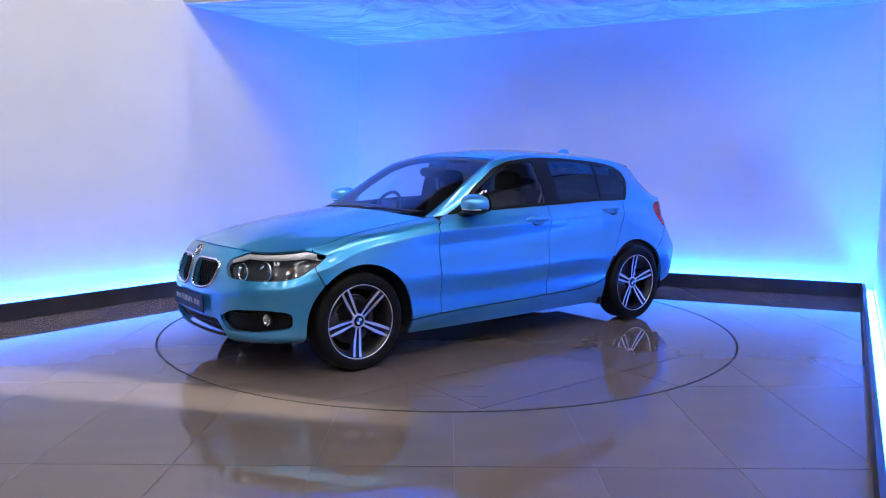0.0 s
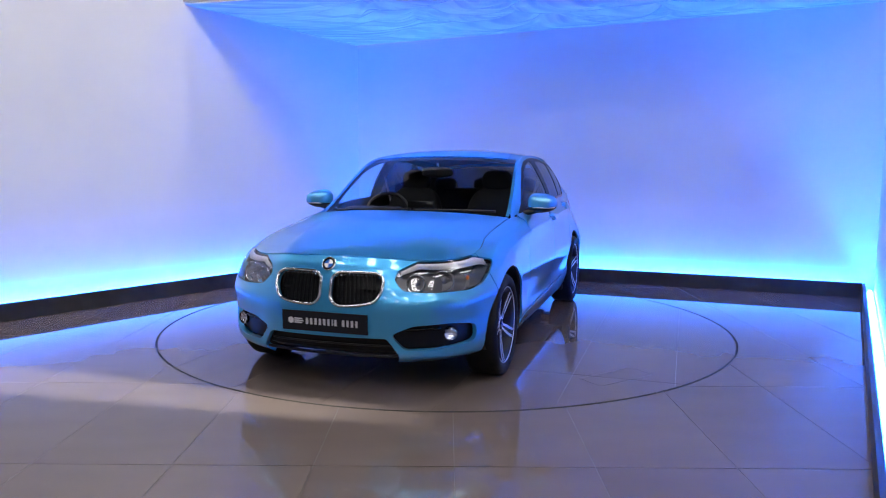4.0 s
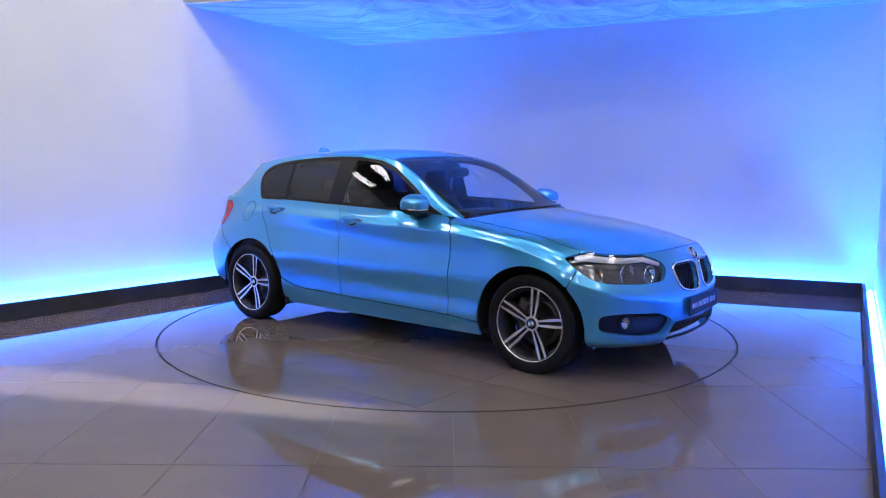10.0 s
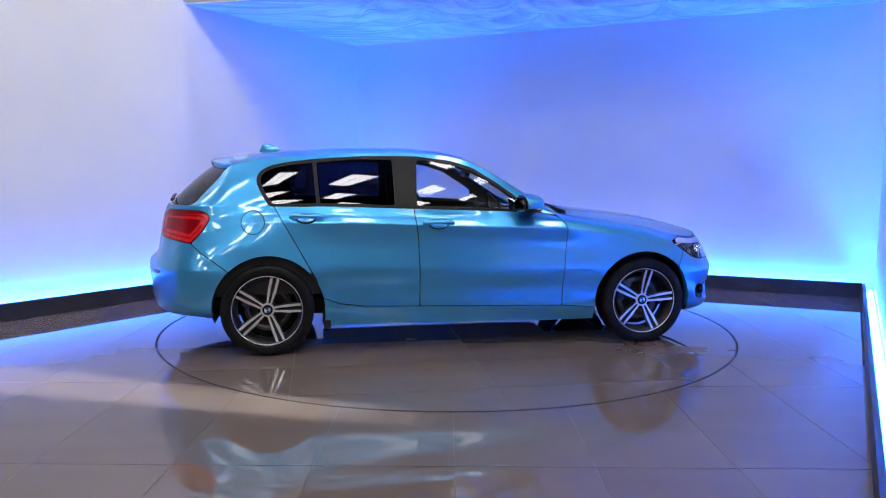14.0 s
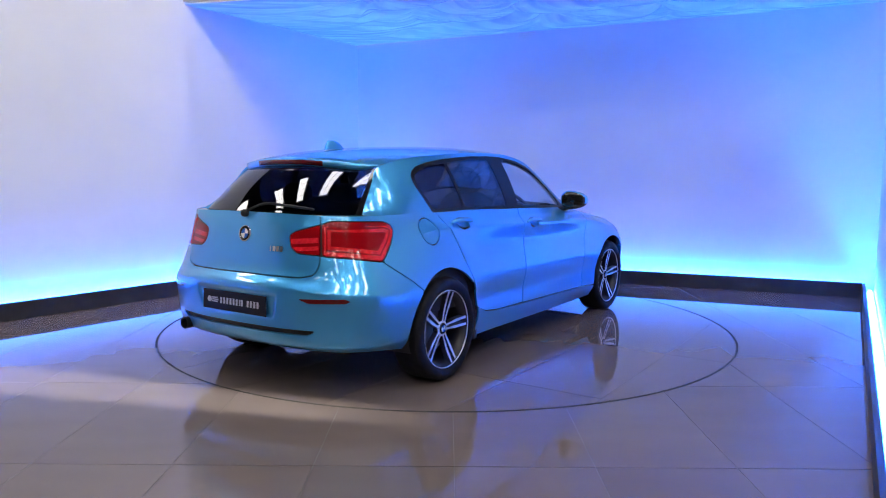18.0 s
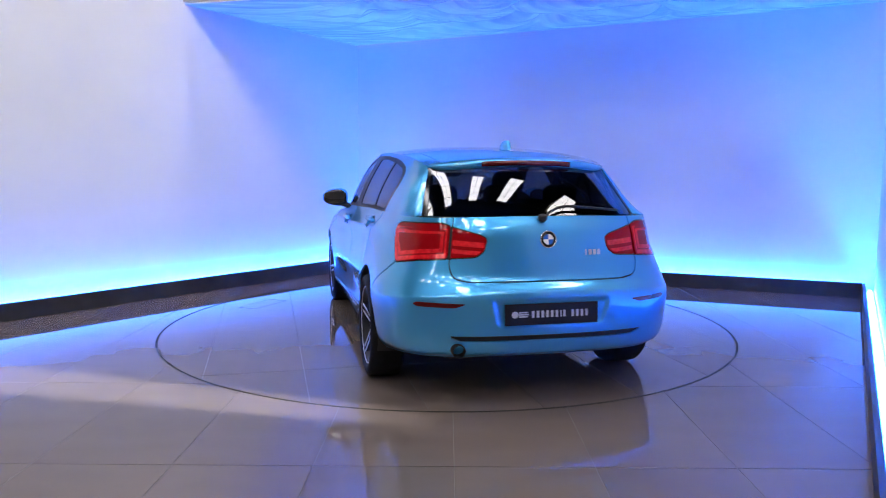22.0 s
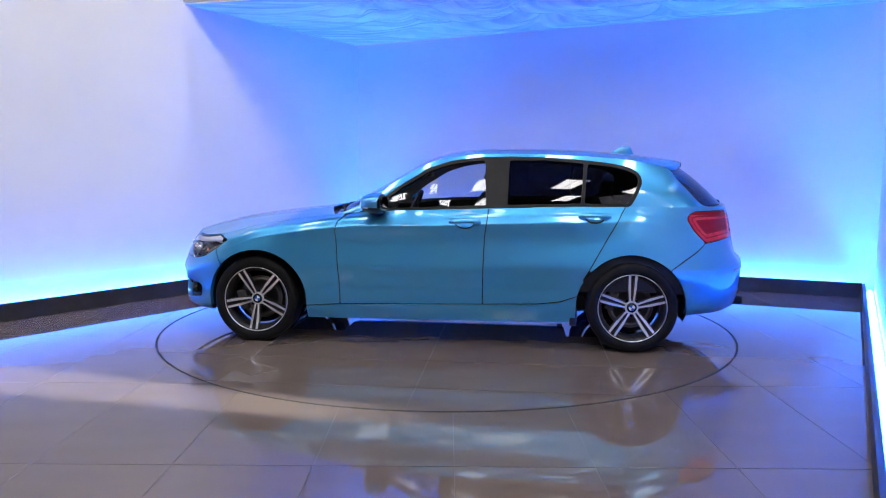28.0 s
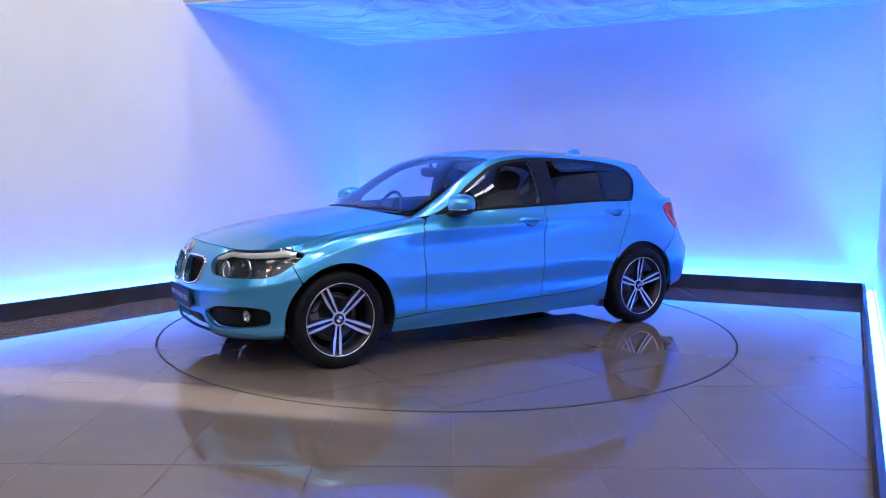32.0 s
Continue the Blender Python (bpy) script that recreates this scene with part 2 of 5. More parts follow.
def lathe(profile, steps=64, axis="y"):
    """A turned body about the y axis from (radius, y) points."""
    V, F = [], []
    m = len(profile)
    for i in range(steps):
        a = 2 * math.pi * i / steps
        V += [(r * math.cos(a), y, r * math.sin(a)) for r, y in profile]
    for i in range(steps):
        j = (i + 1) % steps
        F += [(i * m + k, i * m + k + 1, j * m + k + 1, j * m + k) for k in range(m - 1)]
    return V, F
# ---- the booth ----
LEFT_A, CORNER, RIGHT_A, RIGHT_B = Vector((-6.7, -4.06)), Vector((-1.075, 3.21)), Vector((4.12, 1.27)), Vector((1.42, -3.7))
SKIRT_H, SKIRT_D = 0.148, 0.11


def wall_run(name, a, b, inward, height, label):
    """A wall with its skirting box in front and the light strip in the slot between."""
    d = (b - a).normalized()
    n = Vector((-d.y, d.x)) * inward
    L = (b - a).length

    def slab(o0, o1, z0, z1, e0=0.0, e1=0.0):
        p = [a - d * e0 + n * o0, b + d * e1 + n * o0, b + d * e1 + n * o1, a - d * e0 + n * o1]
        return prism([(q.x, q.y) for q in p], z0, z1)
    wall = part(name, *slab(-SKIRT_D - 0.15, -SKIRT_D, 0.0, height, 0.0, 0.0), WALL, smooth=False)
    tagged(wall, label, "wall", kind="structure")
    return wall, slab, d, n, L


W1 = wall_run("wall_left", LEFT_A, CORNER + (CORNER - LEFT_A).normalized() * 0.3, -1, 3.4, "white painted booth wall washed with blue light")
W2 = wall_run("wall_back", CORNER - (RIGHT_A - CORNER).normalized() * 0.3, RIGHT_A + (RIGHT_A - CORNER).normalized() * 0.3, -1, 3.1, "white painted back wall of the booth under blue light")
W3 = wall_run("wall_right", RIGHT_A - (RIGHT_B - RIGHT_A).normalized() * 0.3, RIGHT_B, -1, 3.1, "white painted side wall of the booth under blue light")
for (w, slab, d, n, L), nm, e0, e1 in ((W1, "left", 0, -0.3), (W2, "back", -0.3, -0.3), (W3, "right", -0.3, 0)):
    v, f = slab(-0.028, 0.0, 0.0, SKIRT_H, e0, e1)
    board = part("baseboard", v, f, SKIRT, smooth=False)
    tagged(board, "dark grey skirting board along the white booth wall", "skirting", kind="structure")
    v, f = slab(-0.085, -0.055, 0.075, 0.085, e0, e1)
    strip = part("light_strip", v, f, STRIP, smooth=False)
    tagged(strip, "glowing blue light strip hidden behind the skirting", "light strip")
    v, f = slab(-SKIRT_D, -0.03, 0.0, 0.07, e0, e1)
    sill = part("trim", v, f, WALL, smooth=False)
    tagged(sill, "white ledge in the slot behind the skirting", "ledge", kind="structure")

# the hall round the booth
RIM = [(math.cos(2 * math.pi * k / 240), math.sin(2 * math.pi * k / 240)) for k in range(240)]
V = [(c * r, s * r, z) for r, z in ((30, -0.0016), (2.243, -0.0016), (2.243, -0.03)) for c, s in RIM]
F = [(r * 240 + k, r * 240 + (k + 1) % 240, (r + 1) * 240 + (k + 1) % 240, (r + 1) * 240 + k) for r in (0, 1) for k in range(240)] + [tuple(range(480, 720))]
ground = part("floor", V, F, GROUT, smooth=False)
tagged(ground, "grey polished porcelain tile floor with dark joints", "floor", kind="structure")
for nm, v, f in (("wall_hall_south", *prism([(-16, -18.2), (16, -18.2), (16, -18), (-16, -18)], 0, 6.5)),
                 ("wall_hall_north", *prism([(-16, 12), (16, 12), (16, 12.2), (-16, 12.2)], 0, 6.5)),
                 ("wall_hall_west", *prism([(-16.2, -18), (-16, -18), (-16, 12), (-16.2, 12)], 0, 6.5)),
                 ("wall_hall_east", *prism([(16, -18), (16.2, -18), (16.2, 12), (16, 12)], 0, 6.5)),
                 ("ceiling", *prism([(-16, -18), (16, -18), (16, 12), (-16, 12)], 6.5, 6.7))):
    tagged(part(nm, v, f, ROOF if nm == "ceiling" else HALL, smooth=False), "dark sheet roof of the hall" if nm == "ceiling" else "pale grey sheet lining of the hall", "ceiling" if nm == "ceiling" else "wall", kind="structure")

# canopy: a wrinkled sheet stretched over the booth


def canopy():
    front_l, front_r = Vector((-2.64, 1.465)), Vector((2.95, -0.03))
    back_l, back_r = CORNER + Vector((-0.09, 0.12)), RIGHT_A + Vector((0.1, 0.1))
    nu, nv = 300, 220
    V, F = [], []
    for i in range(nu + 1):
        for j in range(nv + 1):
            u, v = i / nu, j / nv
            p = (front_l * (1 - u) + front_r * u) * (1 - v) + (back_l * (1 - u) + back_r * u) * v
            z = 2.845 * (1 - v) + (2.75 + 0.12 * u) * v
            g, h = p.x * 0.94 - p.y * 0.35, p.x * 0.35 + p.y * 0.94
            w = noise.fractal(Vector((g * 0.4, h * 2.6, 0.3)), 1.0, 2.1, 3)
            r = noise.ridged_multi_fractal(Vector((g * 0.16 + 4, h * 1.3 + 0.5 * math.sin(g * 0.8), 1.0)), 1.0, 2.0, 2, 0.9, 2.0)
            edge = min(1.0, 6 * min(u, 1 - u, v, 1 - v))
            rough = min(1.0, max(0.0, (u - 0.10) * 3.0)) ** 1.2
            f = noise.fractal(Vector((g * 1.2 + 9, h * 9.0 + math.sin(g * 1.3), 2.0)), 1.0, 2.0, 3)
            fold = sum(k * max(0.0, 1 - abs(noise.noise(Vector((g * a + b, h * c + 0.6 * math.sin(g * 0.9 + b), b)))) * 2.2)**5 for a, b, c, k in ((.45, 1.0, 1.3, .19), (.7, 6.0, 2.4, .11), (1.2, 11.0, 4.5, .03)))
            tuck = 0.14 * math.exp(-(((p.x + 0.62 + 0.35 * (p.y - 1.0)) / 0.05)**2)) * max(0.0, 1 - v * 2.2)
            z += edge * (0.04 * w + 0.013 * (r - 1.0) + rough * (fold + 0.006 * f) - tuck) - 0.03 * math.sin(math.pi * u) * math.sin(math.pi * v)
            V.append((p.x, p.y, z))
    for i in range(nu):
        for j in range(nv):
            k = i * (nv + 1) + j
            F.append((k, k + 1, k + nv + 2, k + nv + 1))
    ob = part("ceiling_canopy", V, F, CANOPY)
    m = ob.modifiers.new("thickness", "SOLIDIFY")
    m.thickness = 0.004
    tagged(ob, "wrinkled white plastic sheet stretched over the booth", "ceiling", kind="structure")

    batten = part("trim", *prism([(-2.80, 1.49), (-2.79, 1.53), (2.95, 0.0), (2.94, -0.04)], 2.868, 2.915), TIMBER, smooth=False)
    tagged(batten, "pale timber batten along the sheet's front edge", "batten", kind="structure")


canopy()


def hall_lamp(x, y, z, along):
    """A long ceiling light: two by four bright cells between dark bars."""
    root = new("ceiling_light")
    root.matrix_basis = pose(x, y, z, 0, 0, along)
    tagged(root, "white rectangular hall ceiling light with eight bright cells, rows behind the camera added as fill", "ceiling light", group="hall ceiling lights")
    bm_part("housing", box_bm((0.50, 1.26, 0.06), (0, 0, 0.045), 0.01), STEEL, root, smooth=False)
    for i in (-1, 1):
        for k in (-1.5, -.5, .5, 1.5):
            bm_part("diffuser", box_bm((0.205, 0.28, 0.02), (i * 0.114, k * 0.297, 0.005), 0.0), LAMP, root, smooth=False)
    for k in (-.5, .5):
        V, F = tube([(0, k, .07), (0, k, 1.3)], .006, False, 6)
        part("hanger", V, F, STEEL, root)
    return root


LAMP_Z, LAMP_TURN = 5.2, -16.0
# two rows reflect in the car; the three behind the camera are added fill
spots = [(x, y0 - .23 * x) for y0, x0, n in ((-1.35, -6.0, 8), (-4.2, -3.1, 5), (-6.6, -1.65, 4), (-8.5, -5.65, 6), (-11.5, -5.65, 6)) for x in (x0 + 1.45 * k for k in range(n))]
first = hall_lamp(*spots[0], LAMP_Z, LAMP_TURN)
for x, y in spots[1:]:
    copy_thing(first, pose(x, y, LAMP_Z, 0, 0, LAMP_TURN))

# added and unseen: a floodlight whose barn doors shape the bright floor streak
FLOOD, STREAK = Vector((-2.6, -5.2, 4.7)), Vector((-1.75, -1.85, 0))
root = new("floodlight")
root.matrix_basis = look(FLOOD, STREAK)
tagged(root, "added unseen floodlight, its two barn doors shaping the floor streak", "floodlight")
bm_part("housing", box_bm((0.22, 0.16, 0.10), (0, 0, 0.09), 0.02), STEEL, root, smooth=False)
into = root.matrix_basis.inverted()
V, F = tube([into @ (FLOOD + Vector((0, -.06, .1))), into @ Vector((FLOOD.x, FLOOD.y - .06, 6.5))], 0.01, False, 6)
part("hanger", V, F, STEEL, root)
for a, b, away in (((-4.14, -0.96, 0), (-0.10, -2.24, 0), 1), ((-4.14, -1.60, 0), (0.70, -2.65, 0), -1)):
    door = [into @ (FLOOD + (Vector(p) - FLOOD) * f) for f in (0.022, 0.054) for p in (a, b)]
    out = (into.to_3x3() @ Vector((0.25 * away, 0.97 * away, 0))).normalized() * 0.16
    quad = [door[2], door[3], door[3] + out, door[2] + out]
    near = [p + Vector((0, 0, 0.006)) for p in quad]
    part("streak_mask", quad + near, [(0, 1, 2, 3), (7, 6, 5, 4)] + [(m, 4 + m, 4 + (m + 1) % 4, (m + 1) % 4) for m in range(4)], SATIN, root, smooth=False)
light = bpy.data.lights.new("flood_beam", "SPOT")
light.energy, light.color, light.shadow_soft_size = FLOOD_POWER, (0.95, 0.95, 0.93), 0.003
light.spot_size, light.spot_blend = radians(36), 0.8
lamp = new("flood_beam", light)
lamp.matrix_basis = look(FLOOD, STREAK)
# two compact floodlights over the booth wash the left wall; the sheet's edge cuts their light
for at, aim, power in (((1.76, 0.27, 6.15), (-3.4, 0.2, 1.6), WALL_SPOT[0]), ((-0.5, -1.75, 6.06), (-2.6, 1.3, 1.5), WALL_SPOT[1])):
    root = new("floodlight")
    root.matrix_basis = look(at, aim)
    tagged(root, "small floodlight hung over the booth wall", "floodlight")
    bm_part("housing", box_bm((0.22, 0.16, 0.10), (0, 0, 0.09), 0.02), STEEL, root, smooth=False)
    V, F = tube([(0, 0.05, 0.12), (0, 0.38, 0.30)], 0.01, False, 6)
    part("hanger", V, F, STEEL, root)
    light = bpy.data.lights.new("wall_beam", "SPOT")
    light.energy, light.color, light.shadow_soft_size = power, (1.0, 0.93, 0.87), 0.15
    light.spot_size, light.spot_blend = radians(62), 0.8
    new("wall_beam", light).matrix_basis = look(at, aim)
# ---- the car ----
PIVOT = (0.027, 0.034)
XF, XR, HALF = 2.125, -2.205, 0.882
LF, NF, LR, NR = 0.75, 2.45, 0.62, 2.8
XCF, XCR = XF - LF, XR + LR
PHI = np.linspace(0, math.pi / 2, 800)


def arc_table(length, n):
    x, y = length * np.cos(PHI)**(2 / n), HALF * np.sin(PHI)**(2 / n)
    s = np.concatenate([[0], np.cumsum(np.hypot(np.diff(x), np.diff(y)))])
    return x, y, s


FX, FY, FS = arc_table(LF, NF)
RX, RY, RS = arc_table(LR, NR)
SF, SR = FS[-1], RS[-1]
SIDE = XCF - XCR
TOTAL = SF + SIDE + SR


def sy(y):
    """Way round the outline from the nose to half-width y on the front."""
    return float(np.interp(abs(y), FY, FS))


def sx(x):
    """Way round the outline to length x."""
    if x > XCF:
        return float(np.interp(-(x - XCF), -FX, FS))
    if x < XCR:
        return TOTAL - float(np.interp(-(XCR - x), -RX, RS))
    return SF + XCF - x


def ty(y):
    """Way from the tail's middle to half-width y on the rear."""
    return float(np.interp(abs(y), RY, RS))


def tx(x):
    return TOTAL - sx(x)


STATIONS = [
    (0.0, [(.085, .195), (.03, .235), (.01, .30), (.0, .40), (.006, .50), (.03, .62), (.068, .725), (.112, .781)]),
    (sy(.35), [(.085, .195), (.03, .235), (.012, .30), (.006, .40), (.003, .51), (.03, .61), (.075, .71), (.117, .772)]),
    (sy(.58), [(.085, .20), (.03, .235), (.014, .30), (.014, .41), (.001, .52), (.03, .60), (.072, .69), (.126, .757)]),
    (sy(.76), [(.085, .205), (.03, .24), (.014, .32), (.014, .43), (.001, .535), (.025, .61), (.062, .69), (.124, .762)]),
    (sx(1.62), [(.085, .205), (.03, .25), (.012, .36), (.008, .47), (.002, .58), (.02, .66), (.058, .733), (.136, .789)]),
    (sx(1.345), [(.07, .20), (.02, .30), (.005, .42), (.0, .57), (.006, .68), (.028, .755), (.082, .817), (.168, .847)]),
    (sx(1.05), [(.07, .19), (.016, .29), (.012, .42), (.002, .58), (.012, .71), (.016, .812), (.068, .864), (.166, .894)]),
    (sx(.75), [(.075, .185), (.029, .29), (.027, .42), (.008, .58), (.021, .73), (.006, .848), (.058, .905), (.145, .935)]),
    (sx(0.), [(.075, .185), (.038, .305), (.035, .42), (.012, .58), (.029, .75), (.012, .872), (.051, .924), (.070, .978)]),
    (sx(-.68), [(.075, .19), (.040, .318), (.038, .437), (.016, .597), (.041, .768), (.031, .896), (.070, .943), (.093, .996)]),
    (sx(-.92), [(.072, .192), (.030, .32), (.027, .443), (.010, .60), (.041, .773), (.039, .901), (.080, .948), (.103, 1.0)]),
    (sx(-1.08), [(.07, .196), (.016, .32), (.007, .447), (.002, .60), (.036, .776), (.047, .904), (.090, .951), (.113, 1.003)]),
    (sx(-1.345), [(.06, .20), (.018, .32), (.003, .45), (.0, .60), (.032, .78), (.064, .908), (.103, .954), (.128, 1.006)]),
    (sx(-1.80), [(.07, .265), (.025, .32), (.006, .43), (.0, .59), (.034, .69), (.098, .84), (.122, .93), (.140, 1.010)]),
    (TOTAL - ty(.62), [(.07, .275), (.028, .315), (.006, .43), (.0, .61), (.040, .69), (.078, .83), (.098, .93), (.118, 1.012)]),
    (TOTAL - ty(.35), [(.07, .28), (.028, .315), (.006, .43), (.0, .63), (.055, .70), (.078, .83), (.098, .94), (.130, 1.018)]),
    (TOTAL, [(.07, .28), (.028, .315), (.006, .43), (.0, .635), (.058, .70), (.082, .83), (.104, .94), (.138, 1.020)]),
]


def creased(rows):
    """Extra rows close to the ledge and the shoulder line keep both crisp."""
    r = [np.array(p) for p in rows]
    return np.array(r[:4] + [r[3] * .86 + r[4] * .14, r[4], r[5] * .9 + r[4] * .1, r[5], r[5] * .86 + r[6] * .14, r[6], r[7]])


NROW = 11
KNOTS = np.array([0, 1, 2, 3, 3.14, 4, 4.9, 5, 5.14, 6, 7]) / 7
SLOPES = np.zeros((NROW, NROW))
for j in range(NROW):
    lo, hi = max(j - 1, 0), min(j + 1, NROW - 1)
    if j in (0, NROW - 1):
        SLOPES[j, hi] += 1 / (KNOTS[hi] - KNOTS[lo])
        SLOPES[j, lo] -= 1 / (KNOTS[hi] - KNOTS[lo])
    else:
        p, q = KNOTS[j] - KNOTS[lo], KNOTS[hi] - KNOTS[j]
        SLOPES[j, hi] += p / q / (p + q)
        SLOPES[j, j] += (q / p - p / q) / (p + q)
        SLOPES[j, lo] -= q / p / (p + q)
ROWS = hermite([q for q, _ in STATIONS], [creased(r).ravel() for _, r in STATIONS])


def band(s, b):
    """The lower body: s runs round the car from the nose (minus: right side), b from the bottom edge to the waist."""
    s, b = np.broadcast_arrays(np.asarray(s, float), np.asarray(b, float))
    side = np.where(s < 0, -1.0, 1.0)
    q = np.clip(np.abs(s), 0, TOTAL)
    over = np.clip(np.abs(s) - TOTAL, 0, 1)
    r = ROWS(q)
    r = r.reshape(*r.shape[:-1], NROW, 2)
    k = np.clip(b, 0, 1)
    i = np.clip(np.searchsorted(KNOTS, k, side="right") - 1, 0, NROW - 2)
    slope = np.einsum("jk,...kc->...jc", SLOPES, r)

    def row(a, j):
        return np.take_along_axis(a, j[..., None, None], axis=-2)[..., 0, :]
    h = (KNOTS[i + 1] - KNOTS[i])[..., None]
    f = (k - KNOTS[i])[..., None] / h
    v = ((2 * f**3 - 3 * f**2 + 1) * row(r, i) + (f**3 - 2 * f**2 + f) * h * row(slope, i)
         + (-2 * f**3 + 3 * f**2) * row(r, i + 1) + (f**3 - f**2) * h * row(slope, i + 1))
    o, z = v[..., 0], v[..., 1]
    phf = np.interp(q, FS, PHI)
    phr = np.interp(TOTAL - q, RS, PHI)
    x = np.where(q < SF, XCF + (LF - o) * np.cos(phf)**(2 / NF), np.where(q > SF + SIDE, XCR - (LR - o) * np.cos(phr)**(2 / NR), XCF - (q - SF)))
    y = np.where(q < SF, (HALF - o) * np.sin(phf)**(2 / NF), np.where(q > SF + SIDE, (HALF - o) * np.sin(phr)**(2 / NR), HALF - o))
    y = np.where(over > 0, -over, y)
    return np.stack([x, y * side, z], -1)


def tail(t, b):
    """The same surface counted from the tail's middle; plus is the left side."""
    t = np.asarray(t, float)
    p = band(TOTAL - np.abs(t), b)
    return p * np.stack([np.ones_like(p[..., 0]), np.where(np.broadcast_to(t, p[..., 0].shape) < 0, -1.0, 1.0), np.ones_like(p[..., 0])], -1)


ARCHES = ((1.335, 0.306, 0.368), (-1.335, 0.306, 0.372))


def arch_field(P):
    d = np.full(P.shape[:-1], 1e3)
    for x, z, r in ARCHES:
        d = np.minimum(d, np.hypot(P[..., 0] - x, np.maximum(P[..., 2] - z, (z - P[..., 2]) * 0.25)) - r)
    return d


def poly_xz(points, r=0.0):
    pts = soft_corners(points, r) if r else np.array(points)
    return lambda P, s: polygon_distance(pts, P[..., 0], P[..., 2])


def poly_sz(points, r=0.0, both=True):
    pts = soft_corners(points, r) if r else np.array(points)
    return lambda P, s: polygon_distance(pts, np.abs(s) if both else s, P[..., 2])


def inside(*fields):
    return lambda P, s: np.maximum.reduce([f(P, s) for f in fields])


def outside(f):
    return lambda P, s: -f(P, s)


NOT_ARCH = lambda P, s: -arch_field(P)
EVERYWHERE = lambda P, s: np.full(P.shape[:-1], -1.0)

SILL_LINE = [(-1.06, .42), (-.97, .388), (-.85, .342), (-.69, .322), (-.3, .312), (.73, .293), (1.1, .270)]
DOOR_FRONT = [(.56, 1.1), (.60, .958), (.68, .932), (.735, .885), (.748, .82), (.735, .65), (.722, .45), (.718, .293)]
DOOR_MID = [(-.345, 1.1), (-.34, .95), (-.318, .79), (-.309, .55), (-.307, .312)]
DOOR_REAR = [(-1.345, 1.1), (-1.29, 1.0), (-1.165, .786), (-1.01, .508), (-1.06, .46), (-1.06, .42)]
FRONT_DOOR = poly_xz(DOOR_FRONT + DOOR_MID[::-1])
REAR_DOOR = poly_xz(DOOR_MID + [p for p in SILL_LINE[::-1] if -.95 < p[0] < -.31] + DOOR_REAR[::-1])
SILL = poly_xz(SILL_LINE + [(1.2, 0.0), (-1.2, 0.0)])
NOSE_LINE = poly_sz([(-.1, 0), (sx(1.60), 0), (sx(1.60), .56), (sx(1.655), .66), (sx(1.70), 1.2), (-.1, 1.2)])
HEADLAMP = poly_sz([(sy(.405), .668), (sy(.435), .712), (sy(.60), .770), (sy(.76), .790), (sx(1.75), .778), (sx(1.575), .742), (sx(1.65), .686), (sx(1.745), .625),
                    (sx(1.83), .602), (sy(.60), .596), (sy(.45), .608)], 0.025)
KIDNEY_PTS = soft_corners([(.032, .672), (.075, .700), (.31, .697), (.348, .672), (.335, .60), (.295, .545), (.20, .522), (.075, .517), (.032, .55)], 0.035, 5)
KIDNEY = poly_sz([(sy(y), z) for y, z in KIDNEY_PTS])
FOG_PTS = soft_corners([(.385, .366), (.50, .412), (.69, .42), (.79, .405), (.79, .312), (.62, .282), (.455, .282)], 0.03, 5)
FOG = poly_sz([(sy(y), z) for y, z in FOG_PTS])
INTAKE = poly_sz([(-.36, .343), (.36, .343), (.43, .250), (.445, .0), (-.445, .0), (-.43, .250)], 0.02)
TAILGATE = lambda P, t: polygon_distance(TAILGATE_PTS, t, P[..., 2])
TAILGATE_PTS = soft_corners([(-.585, 1.3), (-.585, .76), (-.555, .70), (-.47, .681), (.47, .681), (.555, .70), (.585, .76), (.585, 1.3)], 0.05, 5)
LAMP_IN = poly_sz([(ty(.60), .800), (ty(.43), .808), (ty(.385), .838), (ty(.37), .905), (ty(.41), .925), (ty(.60), .972)], 0.02)
LAMP_OUT = poly_sz([(ty(.585), .798), (ty(.585), .970), (ty(.64), .985), (tx(-1.83), .978), (tx(-1.768), .960), (tx(-1.745), .925), (tx(-1.79), .85), (tx(-1.872), .762), (ty(.74), .785)], 0.018)
TAIL_LINE = poly_sz([(-.1, 0), (tx(-1.60), 0), (tx(-1.60), .585), (tx(-1.70), .655), (tx(-1.80), .715), (tx(-1.875), .766), (ty(.70), .79), (ty(.585), .80), (-.1, .80)])

RECESS_PTS = soft_corners([(-.335, .598), (.335, .598), (.30, .445), (-.30, .445)], 0.03, 4)


def trough(t, b):
    """The tail with a shallow trough pressed in round the number plate."""
    t, b = np.broadcast_arrays(np.asarray(t, float), np.asarray(b, float))
    p = tail(t, b)
    w = np.clip(-polygon_distance(RECESS_PTS, t, p[..., 2]) / .024, 0, 1)
    p[..., 0] += .013 * w * w * (3 - 2 * w)
    return p


SLIT_PTS = soft_corners([(-.56, .396), (.56, .396), (.50, .374), (-.50, .374)], 0.01, 3)
SLIT = lambda P, t: polygon_distance(SLIT_PTS, t, P[..., 2])
BODY = Matrix.Translation((-PIVOT[0], -PIVOT[1], 0.0))


HANDLES = ((-.180, .888), (-1.080, .932))


def cup_field(P, s):
    return np.minimum.reduce([np.hypot((P[..., 0] - x) / 1.75, P[..., 2] - z + .004) - .034 for x, z in HANDLES])


